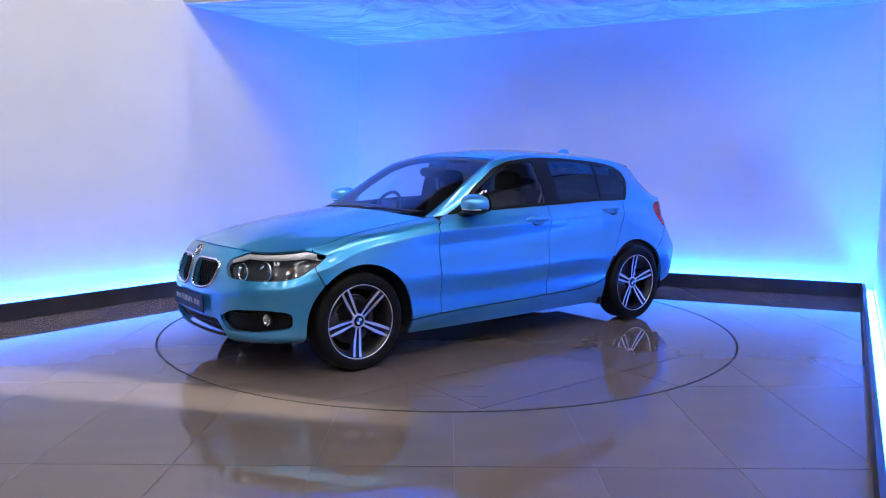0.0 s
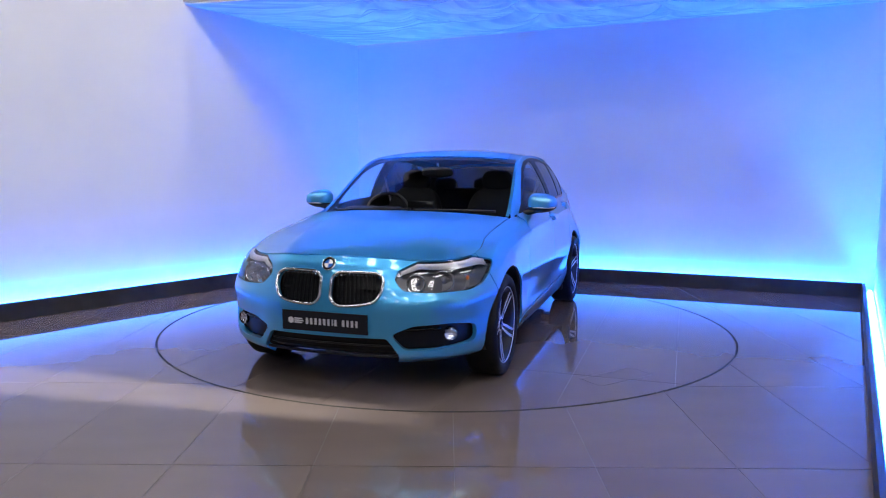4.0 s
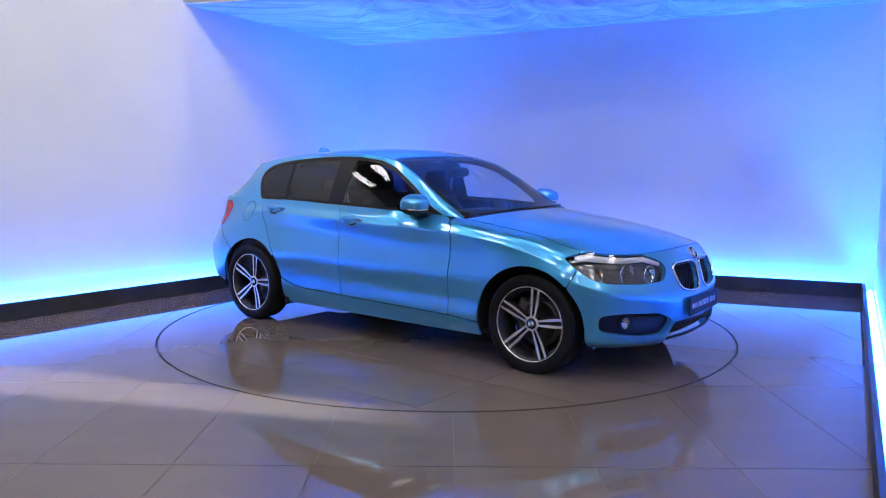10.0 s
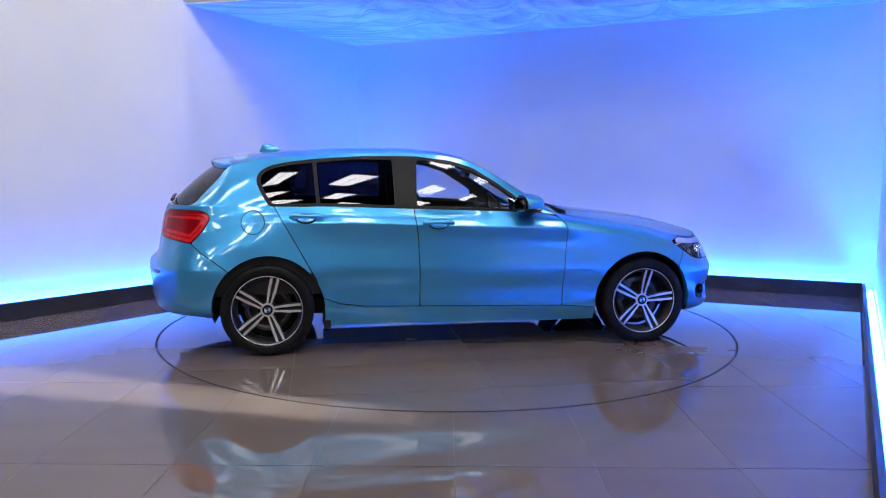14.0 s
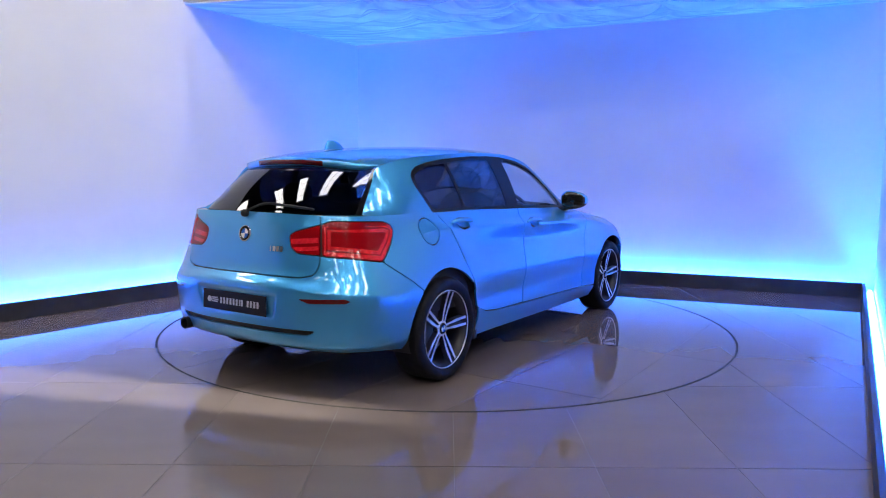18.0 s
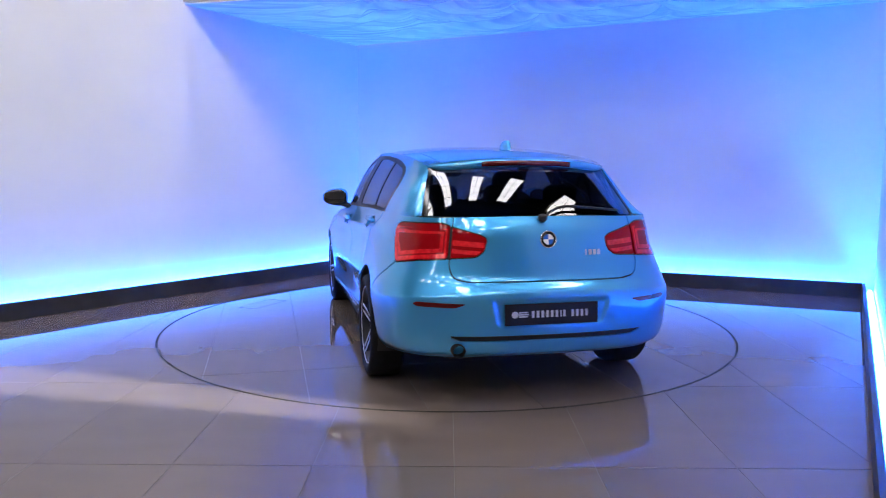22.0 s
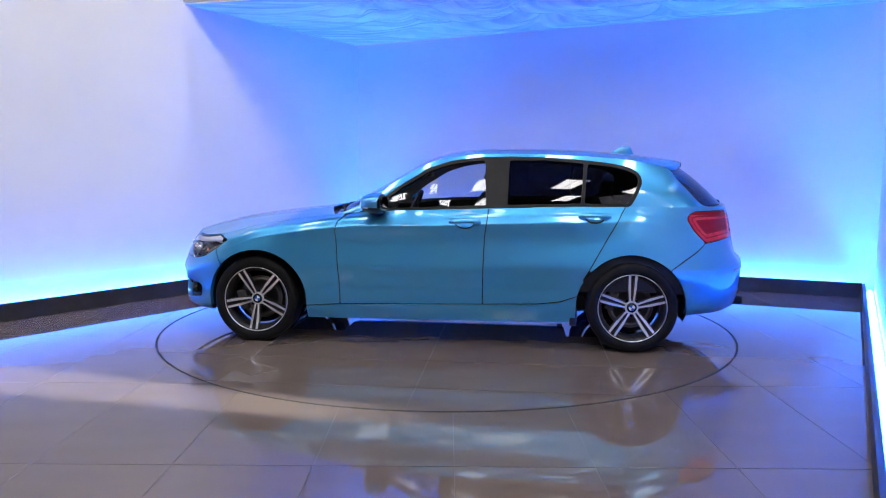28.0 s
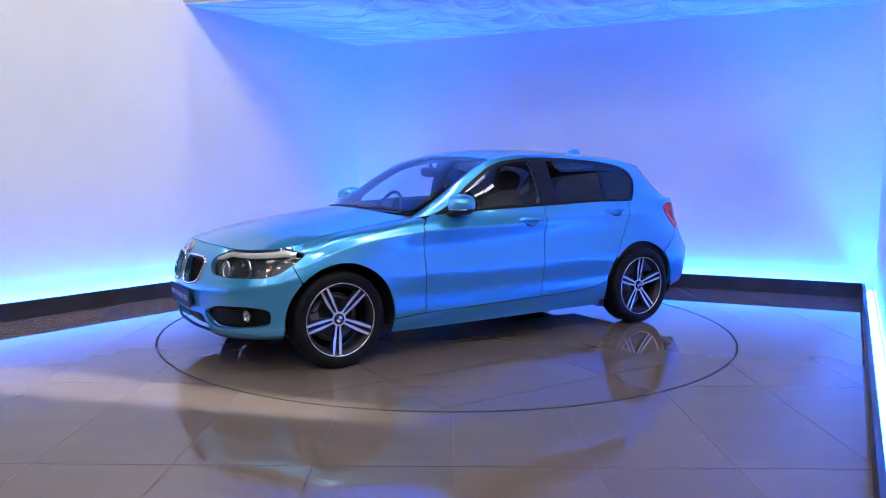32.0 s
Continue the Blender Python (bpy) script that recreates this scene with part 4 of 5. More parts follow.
# ---- wheels ----
def build_wheel(car, x, y, turn):
    """Wheel with its outer face towards +y in its own space."""
    out = 1 if y > 0 else -1
    hub = new("wheel")
    hub.parent = car
    hub.matrix_basis = pose(x, y, 0.312, 0, turn, 0 if out > 0 else 180)
    tagged(hub, "black tyre on a two-tone alloy wheel with five double spokes")
    prof = [(.232, .085), (.247, .097), (.266, .103), (.286, .101), (.300, .093), (.308, .082), (.3115, .066), (.312, .0), (.3115, -.066), (.308, -.082), (.300, -.093), (.285, -.102), (.262, -.104), (.240, -.098), (.222, -.085)]
    tr = hermite(range(len(prof)), prof)(np.linspace(0, len(prof) - 1, 40))
    V, F = lathe([tuple(q) for q in tr], 72)
    part("tyre", V, F, RUBBER, hub, "black rubber tyre")
    V, F = lathe([(.222, -.09), (.214, -.07), (.203, -.02), (.203, .03), (.212, .066), (.224, .080), (.2300, .086), (.2372, .091), (.2372, .084)], 72)
    part("rim", V, F, DARK_ALLOY, hub)
    V, F = lathe([(.2305, .0885), (.2318, .0908), (.2335, .0918), (.2365, .0918), (.2378, .0870)], 72)
    part("rim_lip", V, F, ALLOY, hub, "bright machined rim edge")
    V, F = lathe([(.001, -.03), (.12, -.03), (.12, -.018), (.150, -.018), (.150, -.030), (.16, -.03)], 48)
    part("brake_disc", V, F, DISC, hub)
    V, F = lathe([(.001, -.07), (.20, -.07), (.20, -.075)], 32)
    part("wheel_back", V, F, BLACK, hub)
    bm = box_bm((.07, .06, .15), (.135, -.03, 0), .012)
    bm_part("caliper", bm, CALIPER, hub)
    for k in range(5):
        a0 = 2 * math.pi * k / 5
        m = Matrix.Rotation(-a0, 4, "Y")
        for sgn in (-1, 1):
            # each half of a double spoke widens from the hub, then runs level to the rim
            r = np.linspace(.040, .2315, 11)
            f = (r - .040) / .1915
            cen = sgn * np.interp(f, [0, .22, .5, 1], [.0115, .0150, .0195, .0225])
            wid = np.interp(f, [0, .18, .45, 1], [.0075, .0062, .0094, .0082])
            yy = .058 + .026 * f**1.5
            V, F = [], []
            for ri, c, w, q in zip(r, cen, wid, yy):
                V += [(ri, q, c - w), (ri, q, c + w), (ri, q - .006, c + w * 1.22), (ri, q - .034, c + w * 1.45), (ri, q - .034, c - w * 1.45), (ri, q - .006, c - w * 1.22)]
            n = len(r) - 1
            face = [(6 * i, 6 * i + 1, 6 * i + 7, 6 * i + 6) for i in range(n)]
            sides = [(6 * i + j, 6 * i + (j + 1) % 6, 6 * i + 6 + (j + 1) % 6, 6 * i + 6 + j) for i in range(n) for j in range(1, 6)]
            sp = part("spoke", [m @ Vector(v) for v in V], face + sides + [(0, 5, 4, 3, 2, 1), tuple(range(6 * n, 6 * n + 6))], [ALLOY, DARK_ALLOY], hub, smooth=False)
            for i, pl in enumerate(sp.data.polygons):
                pl.material_index = 0 if i < n else 1
        V = [(.06, .034, -.014), (.06, .034, .014), (.222, .052, .022), (.222, .052, -.022), (.06, .020, -.014), (.06, .020, .014), (.222, .036, .022), (.222, .036, -.022)]
        part("spoke_web", [m @ Vector(v) for v in V], [(0, 1, 2, 3), (7, 6, 5, 4), (0, 4, 5, 1), (1, 5, 6, 2), (2, 6, 7, 3), (3, 7, 4, 0)], DARK_ALLOY, hub, smooth=False)
    V, F = lathe([(.033, .0565), (.0365, .0590), (.0440, .0590), (.0475, .055), (.050, .030)], 40)
    part("hub_ring", V, F, ALLOY, hub, "machined ring round the hub cap")
    V, F = lathe([(.001, .052), (.052, .050), (.058, .046), (.060, .030)], 40)
    part("hub", V, F, DARK_ALLOY, hub)
    V, F = lathe([(.001, .0640), (.026, .0640), (.0335, .0625), (.0345, .058)], 32)
    part("hub_cap", V, F, GLOSS, hub, "round hub cap with blue and white quarters")
    for k in range(4):
        pts = [(0, 0)] + [(.0215 * math.cos(a), .0215 * math.sin(a)) for a in np.linspace(k * math.pi / 2, (k + 1) * math.pi / 2, 8)]
        part("emblem_quarter", [(p, .0652, q) for p, q in pts], [tuple(range(len(pts)))[::-1]], WHITE if k % 2 else BLUE, hub, smooth=False)
    for k in range(5):
        a = 2 * math.pi * (k + .5) / 5
        V, F = lathe([(.001, .0555), (.008, .0555), (.009, .045)], 10)
        part("wheel_bolt", [(vx + .056 * math.cos(a), vy, vz + .056 * math.sin(a)) for vx, vy, vz in V], F, GLOSS, hub)
    return hub
# ---- car details ----
FINE = np.linspace(0, 1, 400)


def on_body(s, z, lift=0.0, surf=band):
    """The point of the lower body at way s and height z, and its outward normal."""
    zs = surf(np.full_like(FINE, s), FINE)[:, 2]
    b = float(np.interp(z, zs, FINE))
    e = 2e-3
    one = lambda p, q: surf(np.array([p]), np.array([q]))[0]
    p = one(s, b)
    n = np.cross(one(s + e, b) - one(s - e, b), one(s, min(b + e, 1)) - one(s, b - e))
    n /= np.linalg.norm(n)
    if surf is tail:
        n = -n
    return p + n * lift, n


def frame_at(p, n, up=(0, 0, 1)):
    """A pose at p whose z looks along n and whose y is near up."""
    z = Vector(n).normalized()
    x = Vector(up).cross(z).normalized()
    y = z.cross(x)
    return Matrix.Translation(Vector(p)) @ Matrix((x, y, z)).transposed().to_4x4()


def blob(radii, power=2.6, nu=28, nv=18):
    """A superellipsoid."""
    V, F = [], []
    sp = lambda v, e: math.copysign(abs(v)**e, v)
    e = 2 / power
    for i in range(nv + 1):
        a = -math.pi / 2 + math.pi * i / nv
        for j in range(nu):
            b = 2 * math.pi * j / nu
            V.append((radii[0] * sp(math.cos(a), e) * sp(math.cos(b), e), radii[1] * sp(math.cos(a), e) * sp(math.sin(b), e), radii[2] * sp(math.sin(a), e)))
    for i in range(nv):
        for j in range(nu):
            F.append((i * nu + j, i * nu + (j + 1) % nu, (i + 1) * nu + (j + 1) % nu, (i + 1) * nu + j))
    return V, F


def moved(V, m):
    return [m @ Vector(v) for v in V]


def turned(profile, steps=32):
    """A turned body about z from (radius, z) points."""
    V, F = lathe(profile, steps)
    return [(x, z, y) for x, y, z in V], [f[::-1] for f in F]


def emblem(car, p, n, r, label):
    m = frame_at(p, n)
    V, F = turned([(.0005, .004), (r * .98, .004), (r, .001), (r, -.004)])
    ob = part("emblem", moved(V, m), F, GLOSS, car, label)
    V, F = turned([(r * .9, .0042), (r * .92, .0075), (r * .99, .0075), (r * 1.02, .003), (r * 1.02, -.004)])
    part("emblem_ring", moved(V, m), F, CHROME, ob)
    for k in range(4):
        pts = [(0, 0)] + [(r * .62 * math.cos(a), r * .62 * math.sin(a)) for a in np.linspace(k * math.pi / 2, (k + 1) * math.pi / 2, 8)]
        part("emblem_quarter", moved([(x, y, .0055) for x, y in pts], m), [tuple(range(len(pts)))], BLUE if k % 2 else WHITE, ob, smooth=False)


def plate(car, m, w=.52, h=.112):
    bm = box_bm((w, h, .006), (0, 0, 0), .0015)
    bmesh.ops.transform(bm, matrix=m, verts=bm.verts)
    ob = bm_part("number_plate", bm, PLATE, car, "dark number plate with pale bars", smooth=False)

    def bar(x0, x1, y0, y1):
        v, f = prism([(x0, y0), (x1, y0), (x1, y1), (x0, y1)], .003, .0042)
        part("plate_bar", moved(v, m), f, PLATE_INK, ob, smooth=False)
    V, F = turned([(.0005, .0042), (.017, .0042), (.018, .0028)], 20)
    part("plate_mark", moved([(x - .205, y, z) for x, y, z in V], m), F, PLATE_INK, ob, smooth=False)
    for k, x1 in ((1, -.135), (0, -.128), (-1, -.135)):
        bar(-.184, x1, k * .011 - .0035, k * .011 + .0035)
    x = -.112
    for k in range(13):
        if k != 8:
            wd = .011 if k == 6 else .022
            bar(x, x + wd * .62, -.018, .018)
        else:
            wd = .016
        x += wd + .0045
    return ob


def headlamp(car, sgn):
    surf = band if sgn > 0 else mirrored(band)
    fl = sgn < 0
    S, B = np.linspace(sy(.38), sx(1.54), 120), np.linspace(.35, 1, 50)
    root = new("headlamp")
    root.parent = car
    tagged(root, "clear headlamp with chrome reflectors and a pale eyebrow")
    shell("lamp_glass", cut_panel(surf, S, B, HEADLAMP, .004), LENS, root, .006, flip=fl)
    P, N, F = cut_panel(surf, S, B, HEADLAMP, .003)
    N = N if sgn > 0 else -N
    depth = .055 * np.clip(1.0 - .35 * (np.abs(P[:, 1]) > .75), 0, 1)
    part("lamp_housing", P - N * depth[:, None], F if sgn > 0 else F[:, ::-1], HOUSING, root)
    E = shell("lamp_bezel", cut_panel(surf, S, B, inside(HEADLAMP, lambda P, s: -HEADLAMP(P, s) - .005), .002), GLOSS, root, .014, flip=fl, lift=-.003)
    for y, r in ((.535, .050), (.685, .056)):
        p, n = on_body(sy(y), .664 + .012 * (y > .6), -.062)
        p, n = p * np.array([1, sgn, 1]), np.array([1.0, .18 * sgn, .02])
        m = frame_at(p, n)
        V, F = turned([(.012, -.018), (r * .55, -.012), (r * .82, .010), (r * .98, .034), (r, .036), (r * 1.03, .030)], 28)
        part("reflector", moved(V, m), F, REFLECTOR, root)
        V, F = turned([(.0005, .022), (r * .30, .018), (r * .45, .006), (r * .48, -.012)], 24)
        part("bulb_lens", moved(V, m), F, LENS_GLASS, root)
        pth = [(r * 1.04 * math.cos(a), r * 1.04 * math.sin(a), .037) for a in np.linspace(-2.6, 1.0, 24)]
        V, F = tube(moved(pth, m), .004, False, 6)
        part("light_ring", V, F, CHROME, root)
    pts = [(sy(.445), .708), (sy(.50), .728), (sy(.60), .762), (sy(.70), .776), (sx(1.78), .777), (sx(1.64), .753)]
    line = hermite(range(6), pts)(np.linspace(0, 5, 30))
    top_, low_ = [], []
    for k, (s, z) in enumerate(line):
        w = .014 + .020 * (k / 29)**.6
        z = min(z, float(band(np.array([s]), np.array([.975]))[0][2]))
        p, n = on_body(s, z, -.0045)
        q, _ = on_body(s, z - w, -.010)
        top_.append(p * np.array([1, sgn, 1]))
        low_.append(q * np.array([1, sgn, 1]))
    n_ = len(top_)
    V = np.concatenate([top_, low_, np.array(low_) - [.03, 0, 0]])
    part("eyebrow", V, [(r * n_ + k, r * n_ + k + 1, (r + 1) * n_ + k + 1, (r + 1) * n_ + k) for r in range(2) for k in range(n_ - 1)], EYEBROW, root, "pale strip over the lamps")
    p, n = on_body(sx(1.80), .672, -.035)
    V, F = blob((.006, .008, .012), 2.2, 16, 10)
    part("indicator", moved(V, Matrix.Translation(Vector(p * np.array([1, sgn, 1])))), F, ORANGE, root, "amber indicator bulb")


def tail_lamp(car, sgn):
    tl = tail if sgn > 0 else mirrored(tail)
    root = new("tail_lamp")
    root.parent = car
    tagged(root, "red two-part tail lamp with darker bands")
    fl = sgn > 0
    T_in, T_out, B = np.linspace(ty(.33), ty(.63), 50), np.linspace(ty(.57), tx(-1.68), 90), np.linspace(.45, 1, 56)
    inner = inside(LAMP_IN, lambda P, t: polygon_distance(TAILGATE_PTS, t, P[..., 2]))
    outer = inside(LAMP_OUT, lambda P, t: -polygon_distance(TAILGATE_PTS, t, P[..., 2]))
    shell("inner_lens", cut_panel(tl, T_in, B, inner, .003), RED, root, .012, flip=fl, lift=.001)
    shell("outer_lens", cut_panel(tl, T_out, B, outer, .003), RED, root, .012, flip=fl, lift=.001)
    # bright bars set in the darker lens: nested in the outer part, level in the inner
    fine = np.linspace(.45, 1, 120)
    for nm, far, lim in (("outer_bar", .018, .955), ("inner_bar", .047, .940)):
        bar = lambda P, t, far=far, lim=lim: np.maximum(np.maximum(np.abs(outer(P, t) + far) - .0105, P[..., 2] - lim), ty(.60) - t)
        piece = cut_panel(tl, np.linspace(ty(.57), tx(-1.70), 150), fine, bar, .0)
        if len(piece[2]):
            shell(nm, piece, BRIGHT_RED, root, .002, flip=fl, lift=.0026)
    for nm, lo, hi in (("lower_bar", .824, .846), ("upper_bar", .864, .892)):
        bar = inside(lambda P, t: inner(P, t) + .010, lambda P, t, lo=lo, hi=hi: np.abs(P[..., 2] - (lo + hi) / 2 - .07 * (t - .5)) - (hi - lo) / 2)
        piece = cut_panel(tl, T_in, fine, bar, .0)
        if len(piece[2]):
            shell(nm, piece, BRIGHT_RED, root, .002, flip=fl, lift=.0026)


def side_mirror(car, sgn):
    root = new("door_mirror")
    root.parent = car
    tagged(root, "blue door mirror with a black base")
    m = pose(.430, sgn * .897, 1.022, 0, 0, sgn * -10)
    V, F = blob((.122, .104, .070), 2.6, 36, 24)
    V = [(x * (.40 if x < 0 else 1.0), y, z * (1 - .20 * sgn * y / .104)) for x, y, z in V]
    hi = [f for f in F if sum(V[i][2] for i in f) / 4 > -.030]
    lo = [f for f in F if sum(V[i][2] for i in f) / 4 <= -.030]
    back = [f for f in hi if sum(V[i][0] for i in f) / 4 < -.030]
    hi = [f for f in hi if f not in back]
    part("mirror_shell", moved(V, m), hi, PAINT, root)
    part("mirror_base", moved(V, m), lo, BLACK, root, "black mirror underside")
    part("mirror_rim", moved(V, m), back, GLOSS, root, "black rim round the mirror glass")
    pth = moved([(.118 * math.cos(a), .1035 * math.sin(a), -.030) for a in np.linspace(-.9, 1.25, 20) * sgn], m)
    V, F = tube(pth, .0045, False, 6)
    part("mirror_indicator", V, F, WHITE, root, "thin pale indicator strip")
    V, F = blob((.004, .086, .048), 4, 24, 14)
    part("mirror_glass", moved([(x - .0475, y, z) for x, y, z in V], m), F, MIRROR, root)
    V, F = blob((.062, .082, .022), 2.6)
    part("mirror_arm", moved(V, pose(.455, sgn * .815, .960, sgn * 14, 0, 0)), F, BLACK, root)


def door_handle(car, x, z, sgn):
    s = sx(x)
    p, n = on_body(s, z)
    p, n = p * np.array([1, sgn, 1]), n * np.array([1, sgn, 1])
    m = frame_at(p, n)
    root = new("door_handle")
    root.parent = car
    prof = [(1.04, .002), (1.0, -.001), (.95, -.005), (.82, -.0085), (.5, -.0105), (.02, -.011)]
    V = [(.0595 * r * math.cos(a), .034 * r * math.sin(a) - .004, d) for r, d in prof for a in np.linspace(0, 2 * math.pi, 33)[:-1]]
    F = [(k * 32 + a, k * 32 + (a + 1) % 32, k * 32 + 32 + (a + 1) % 32, k * 32 + 32 + a) for k in range(5) for a in range(32)]
    part("handle_cup", moved(V, m), F, PAINT, root, "hollow blue cup behind the grip")
    q = np.linspace(-1, 1, 25)
    pth = [(.112 * t, .004, .022 * (1 - abs(t)**4) + .003) for t in q]
    V, F = [], []
    for k, (a, t) in enumerate(zip(pth, q)):
        w = .0175 * (1 - .55 * abs(t)**5)
        for j in range(12):
            an = 2 * math.pi * j / 12
            V.append((a[0], a[1] + w * math.cos(an), a[2] + .0085 * math.sin(an)))
    F = [(k * 12 + j, k * 12 + (j + 1) % 12, (k + 1) * 12 + (j + 1) % 12, (k + 1) * 12 + j) for k in range(24) for j in range(12)] + [tuple(range(12))[::-1], tuple(range(288, 300))]
    part("handle_grip", moved(V, m), F, PAINT, root)


def build_details(car):
    headlamp(car, 1), headlamp(car, -1)
    tail_lamp(car, 1), tail_lamp(car, -1)
    side_mirror(car, 1), side_mirror(car, -1)
    for sgn in (1, -1):
        for x, z in HANDLES:
            door_handle(car, x, z, sgn)
    # kidney grilles
    for sgn in (1, -1):
        surf = band if sgn > 0 else mirrored(band)
        root = new("grille")
        root.parent = car
        tagged(root, "kidney grille with a chrome surround and black bars")
        P, N, F = cut_panel(surf, np.linspace(.0, sy(.38), 50), np.linspace(.25, .95, 50), KIDNEY, -.01)
        N = N if sgn > 0 else -N
        part("grille_back", P - N * .06, F if sgn > 0 else F[:, ::-1], SATIN, root)
        ring = []
        for y, z in soft_corners(KIDNEY_PTS, .004, 2):
            p, n = on_body(sy(y), z, .003)
            ring.append(p * np.array([1, sgn, 1]))
        V, F = tube(ring, .0085, True, 8)
        part("grille_surround", V, F, CHROME, root, "chrome grille surround")
        for y in np.arange(.058, .335, .0262):
            zz = np.linspace(.505, .71, 80)
            ok = [z for z in zz if polygon_distance(KIDNEY_PTS, np.array([y]), np.array([z]))[0] < -.004]
            line = [on_body(sy(y), z, -.012 - .018 * (1 - (z - ok[0]) / (ok[-1] - ok[0])))[0] * np.array([1, sgn, 1]) for z in np.linspace(ok[0], ok[-1], 8)]
            V, F = tube(line - np.array([.010, 0, 0]), .0042, False, 6)
            part("grille_bar", V, F, SATIN, root)
            V, F = blob((.004, .004, .005), 2, 8, 6)
            part("bar_tip", moved(V, Matrix.Translation(Vector(line[-1] + np.array([.006, 0, -.006])))), F, CHROME, root)
        # fog lamp recess
        fog = new("fog_lamp")
        fog.parent = car
        tagged(fog, "round fog lamp in a black recess")
        P, N, F = cut_panel(surf, np.linspace(sy(.36), sy(.82), 60), np.linspace(.05, .7, 50), FOG, -.006)
        N = N if sgn > 0 else -N
        part("fog_recess", P - N * .045, F if sgn > 0 else F[:, ::-1], SATIN, fog)
        p, n = on_body(sy(.692), .362, -.030)
        m = frame_at(p * np.array([1, sgn, 1]), np.array([1.0, .35 * sgn, .0]))
        V, F = turned([(.038, -.01), (.040, .012), (.038, .016), (.035, .012)], 28)
        part("fog_ring", moved(V, m), F, GLOSS, fog)
        V, F = turned([(.0005, .020), (.020, .018), (.037, .010)], 28)
        part("fog_glass", moved(V, m), F, LENS, fog)
        V, F = turned([(.0005, -.012), (.020, -.008), (.037, .008)], 28)
        part("fog_reflector", moved(V, m), F, REFLECTOR, fog)
        V, F = tube([on_body(sy(y), .392, -.022)[0] * np.array([1, sgn, 1]) for y in np.linspace(.46, .64, 10)], .007, False, 6)
        part("fog_fin", V, F, GLOSS, fog)
        # rear reflectors
        tl = tail if sgn > 0 else mirrored(tail)
        pts = soft_corners([(ty(.455), .575), (ty(.70), .580), (ty(.722), .568), (ty(.70), .556), (ty(.52), .553)], .006, 3)
        shell("rear_reflector", cut_panel(tl, np.linspace(ty(.43), ty(.74), 60), np.linspace(.2, .5, 80), lambda P, t: polygon_distance(pts, t, P[..., 2]), 0), DARK_RED, car, .004, flip=sgn > 0,
              label="slim red reflector", lift=.003)
        # wheel arch liners
        for x, z, r in ARCHES:
            a = np.linspace(-.35, math.pi + .35, 40)
            prof = [(r + .004, .866), (r + .003, .85), (r + .006, .80), (r + .012, .5)]
            reach = lambda px: float(band(np.array([sx(px)]), np.array([.30]))[0][1]) - .016
            V = [(x + rr * math.cos(q), sgn * min(yy, reach(x + rr * math.cos(q))), z + rr * math.sin(q) * (1 if math.sin(q) > 0 else .6)) for q in a for rr, yy in prof]
            k = len(prof)
            F = [(i * k + j, i * k + j + 1, (i + 1) * k + j + 1, (i + 1) * k + j) for i in range(len(a) - 1) for j in range(k - 1)]
            part("arch_liner", V, F, BLACK, car)
            V = [(x + (r + .01) * math.cos(q), sgn * .5, z + (r + .01) * math.sin(q) * (1 if math.sin(q) > 0 else .6)) for q in a]
            part("arch_wall", V, [tuple(range(len(V)))], BLACK, car, smooth=False)
    # lower intake
    P, N, F = cut_panel(band, np.linspace(-.48, .48, 60), np.linspace(.0, .5, 40), INTAKE, -.008)
    part("intake_back", P - N * .05, F, SATIN, car)
    V, F = tube([on_body(q, .236, -.012)[0] for q in np.linspace(-.42, .42, 30)], .010, False, 8)
    part("lower_lip", V, F, SATIN, car, "black lip under the lower intake")
    V, F = tube([on_body(q, .292, -.035)[0] for q in np.linspace(-.39, .39, 30)], .005, False, 6)
    part("intake_bar", V, F, BLACK, car)
    emblem(car, *on_body(0.0, .738, .002), .041, "round badge with blue and white quarters")
    p, n = on_body(0.0, .425)
    plate(car, frame_at((2.134, .008, .426), (1, 0, -.03)))
    # tail
    emblem(car, *on_body(0.0, .897, .003, tail), .046, "round badge with blue and white quarters")
    plate(car, frame_at((-2.204, .006, .514), (-1, 0, .05)))
    P, N, F = cut_panel(tail, np.linspace(-.6, .6, 80), np.linspace(.1, .5, 80), SLIT, -.004)
    part("diffuser_insert", P + N * .02, F[:, ::-1], BLACK, car, "black slot along the bumper")
    V, F = tube([on_body(t, .3995, .0015, tail)[0] for t in np.linspace(-.55, .55, 40)], .0025, False, 6)
    part("bumper_strip", V, F, DARK_ALLOY, car, "thin grey strip over the slot")
    m = frame_at((-2.168, .50, .325), (-1, 0, -.05))
    V, F = turned([(.0005, -.10), (.028, -.10), (.030, .0), (.033, .006), (.036, .0), (.036, -.12)], 28)
    part("exhaust_pipe", moved(V, m), F, SATIN, car)
    # model lettering as plain bars
    for k in range(4):
        p, n = on_body(-.235 - k * .028, .826, .002, tail)
        bm = box_bm((.019 if k else .008, .030, .004), (0, 0, 0), .001)
        bmesh.ops.transform(bm, matrix=frame_at(p, n), verts=bm.verts)
        bm_part("badge_bar", bm, CHROME, car, smooth=False)
    # rear wiper
    arm = [(-2.088, .02, 1.012), (-2.062, -.03, 1.045), (-2.035, -.11, 1.068), (-2.025, -.25, 1.062), (-2.005, -.44, 1.045)]
    V, F = tube(hermite(range(5), arm)(np.linspace(0, 4, 30)) + np.array([-.012, 0, 0]), .0075, False, 8)
    part("rear_wiper", V, F, BLACK, car, "black rear wiper")
    V, F = blob((.022, .024, .022), 2.4)
    part("wiper_pivot", moved(V, Matrix.Translation((-2.092, .025, 1.012))), F, BLACK, car)
    # front wipers and cowl
    cw = lambda e, q: top(q, e)
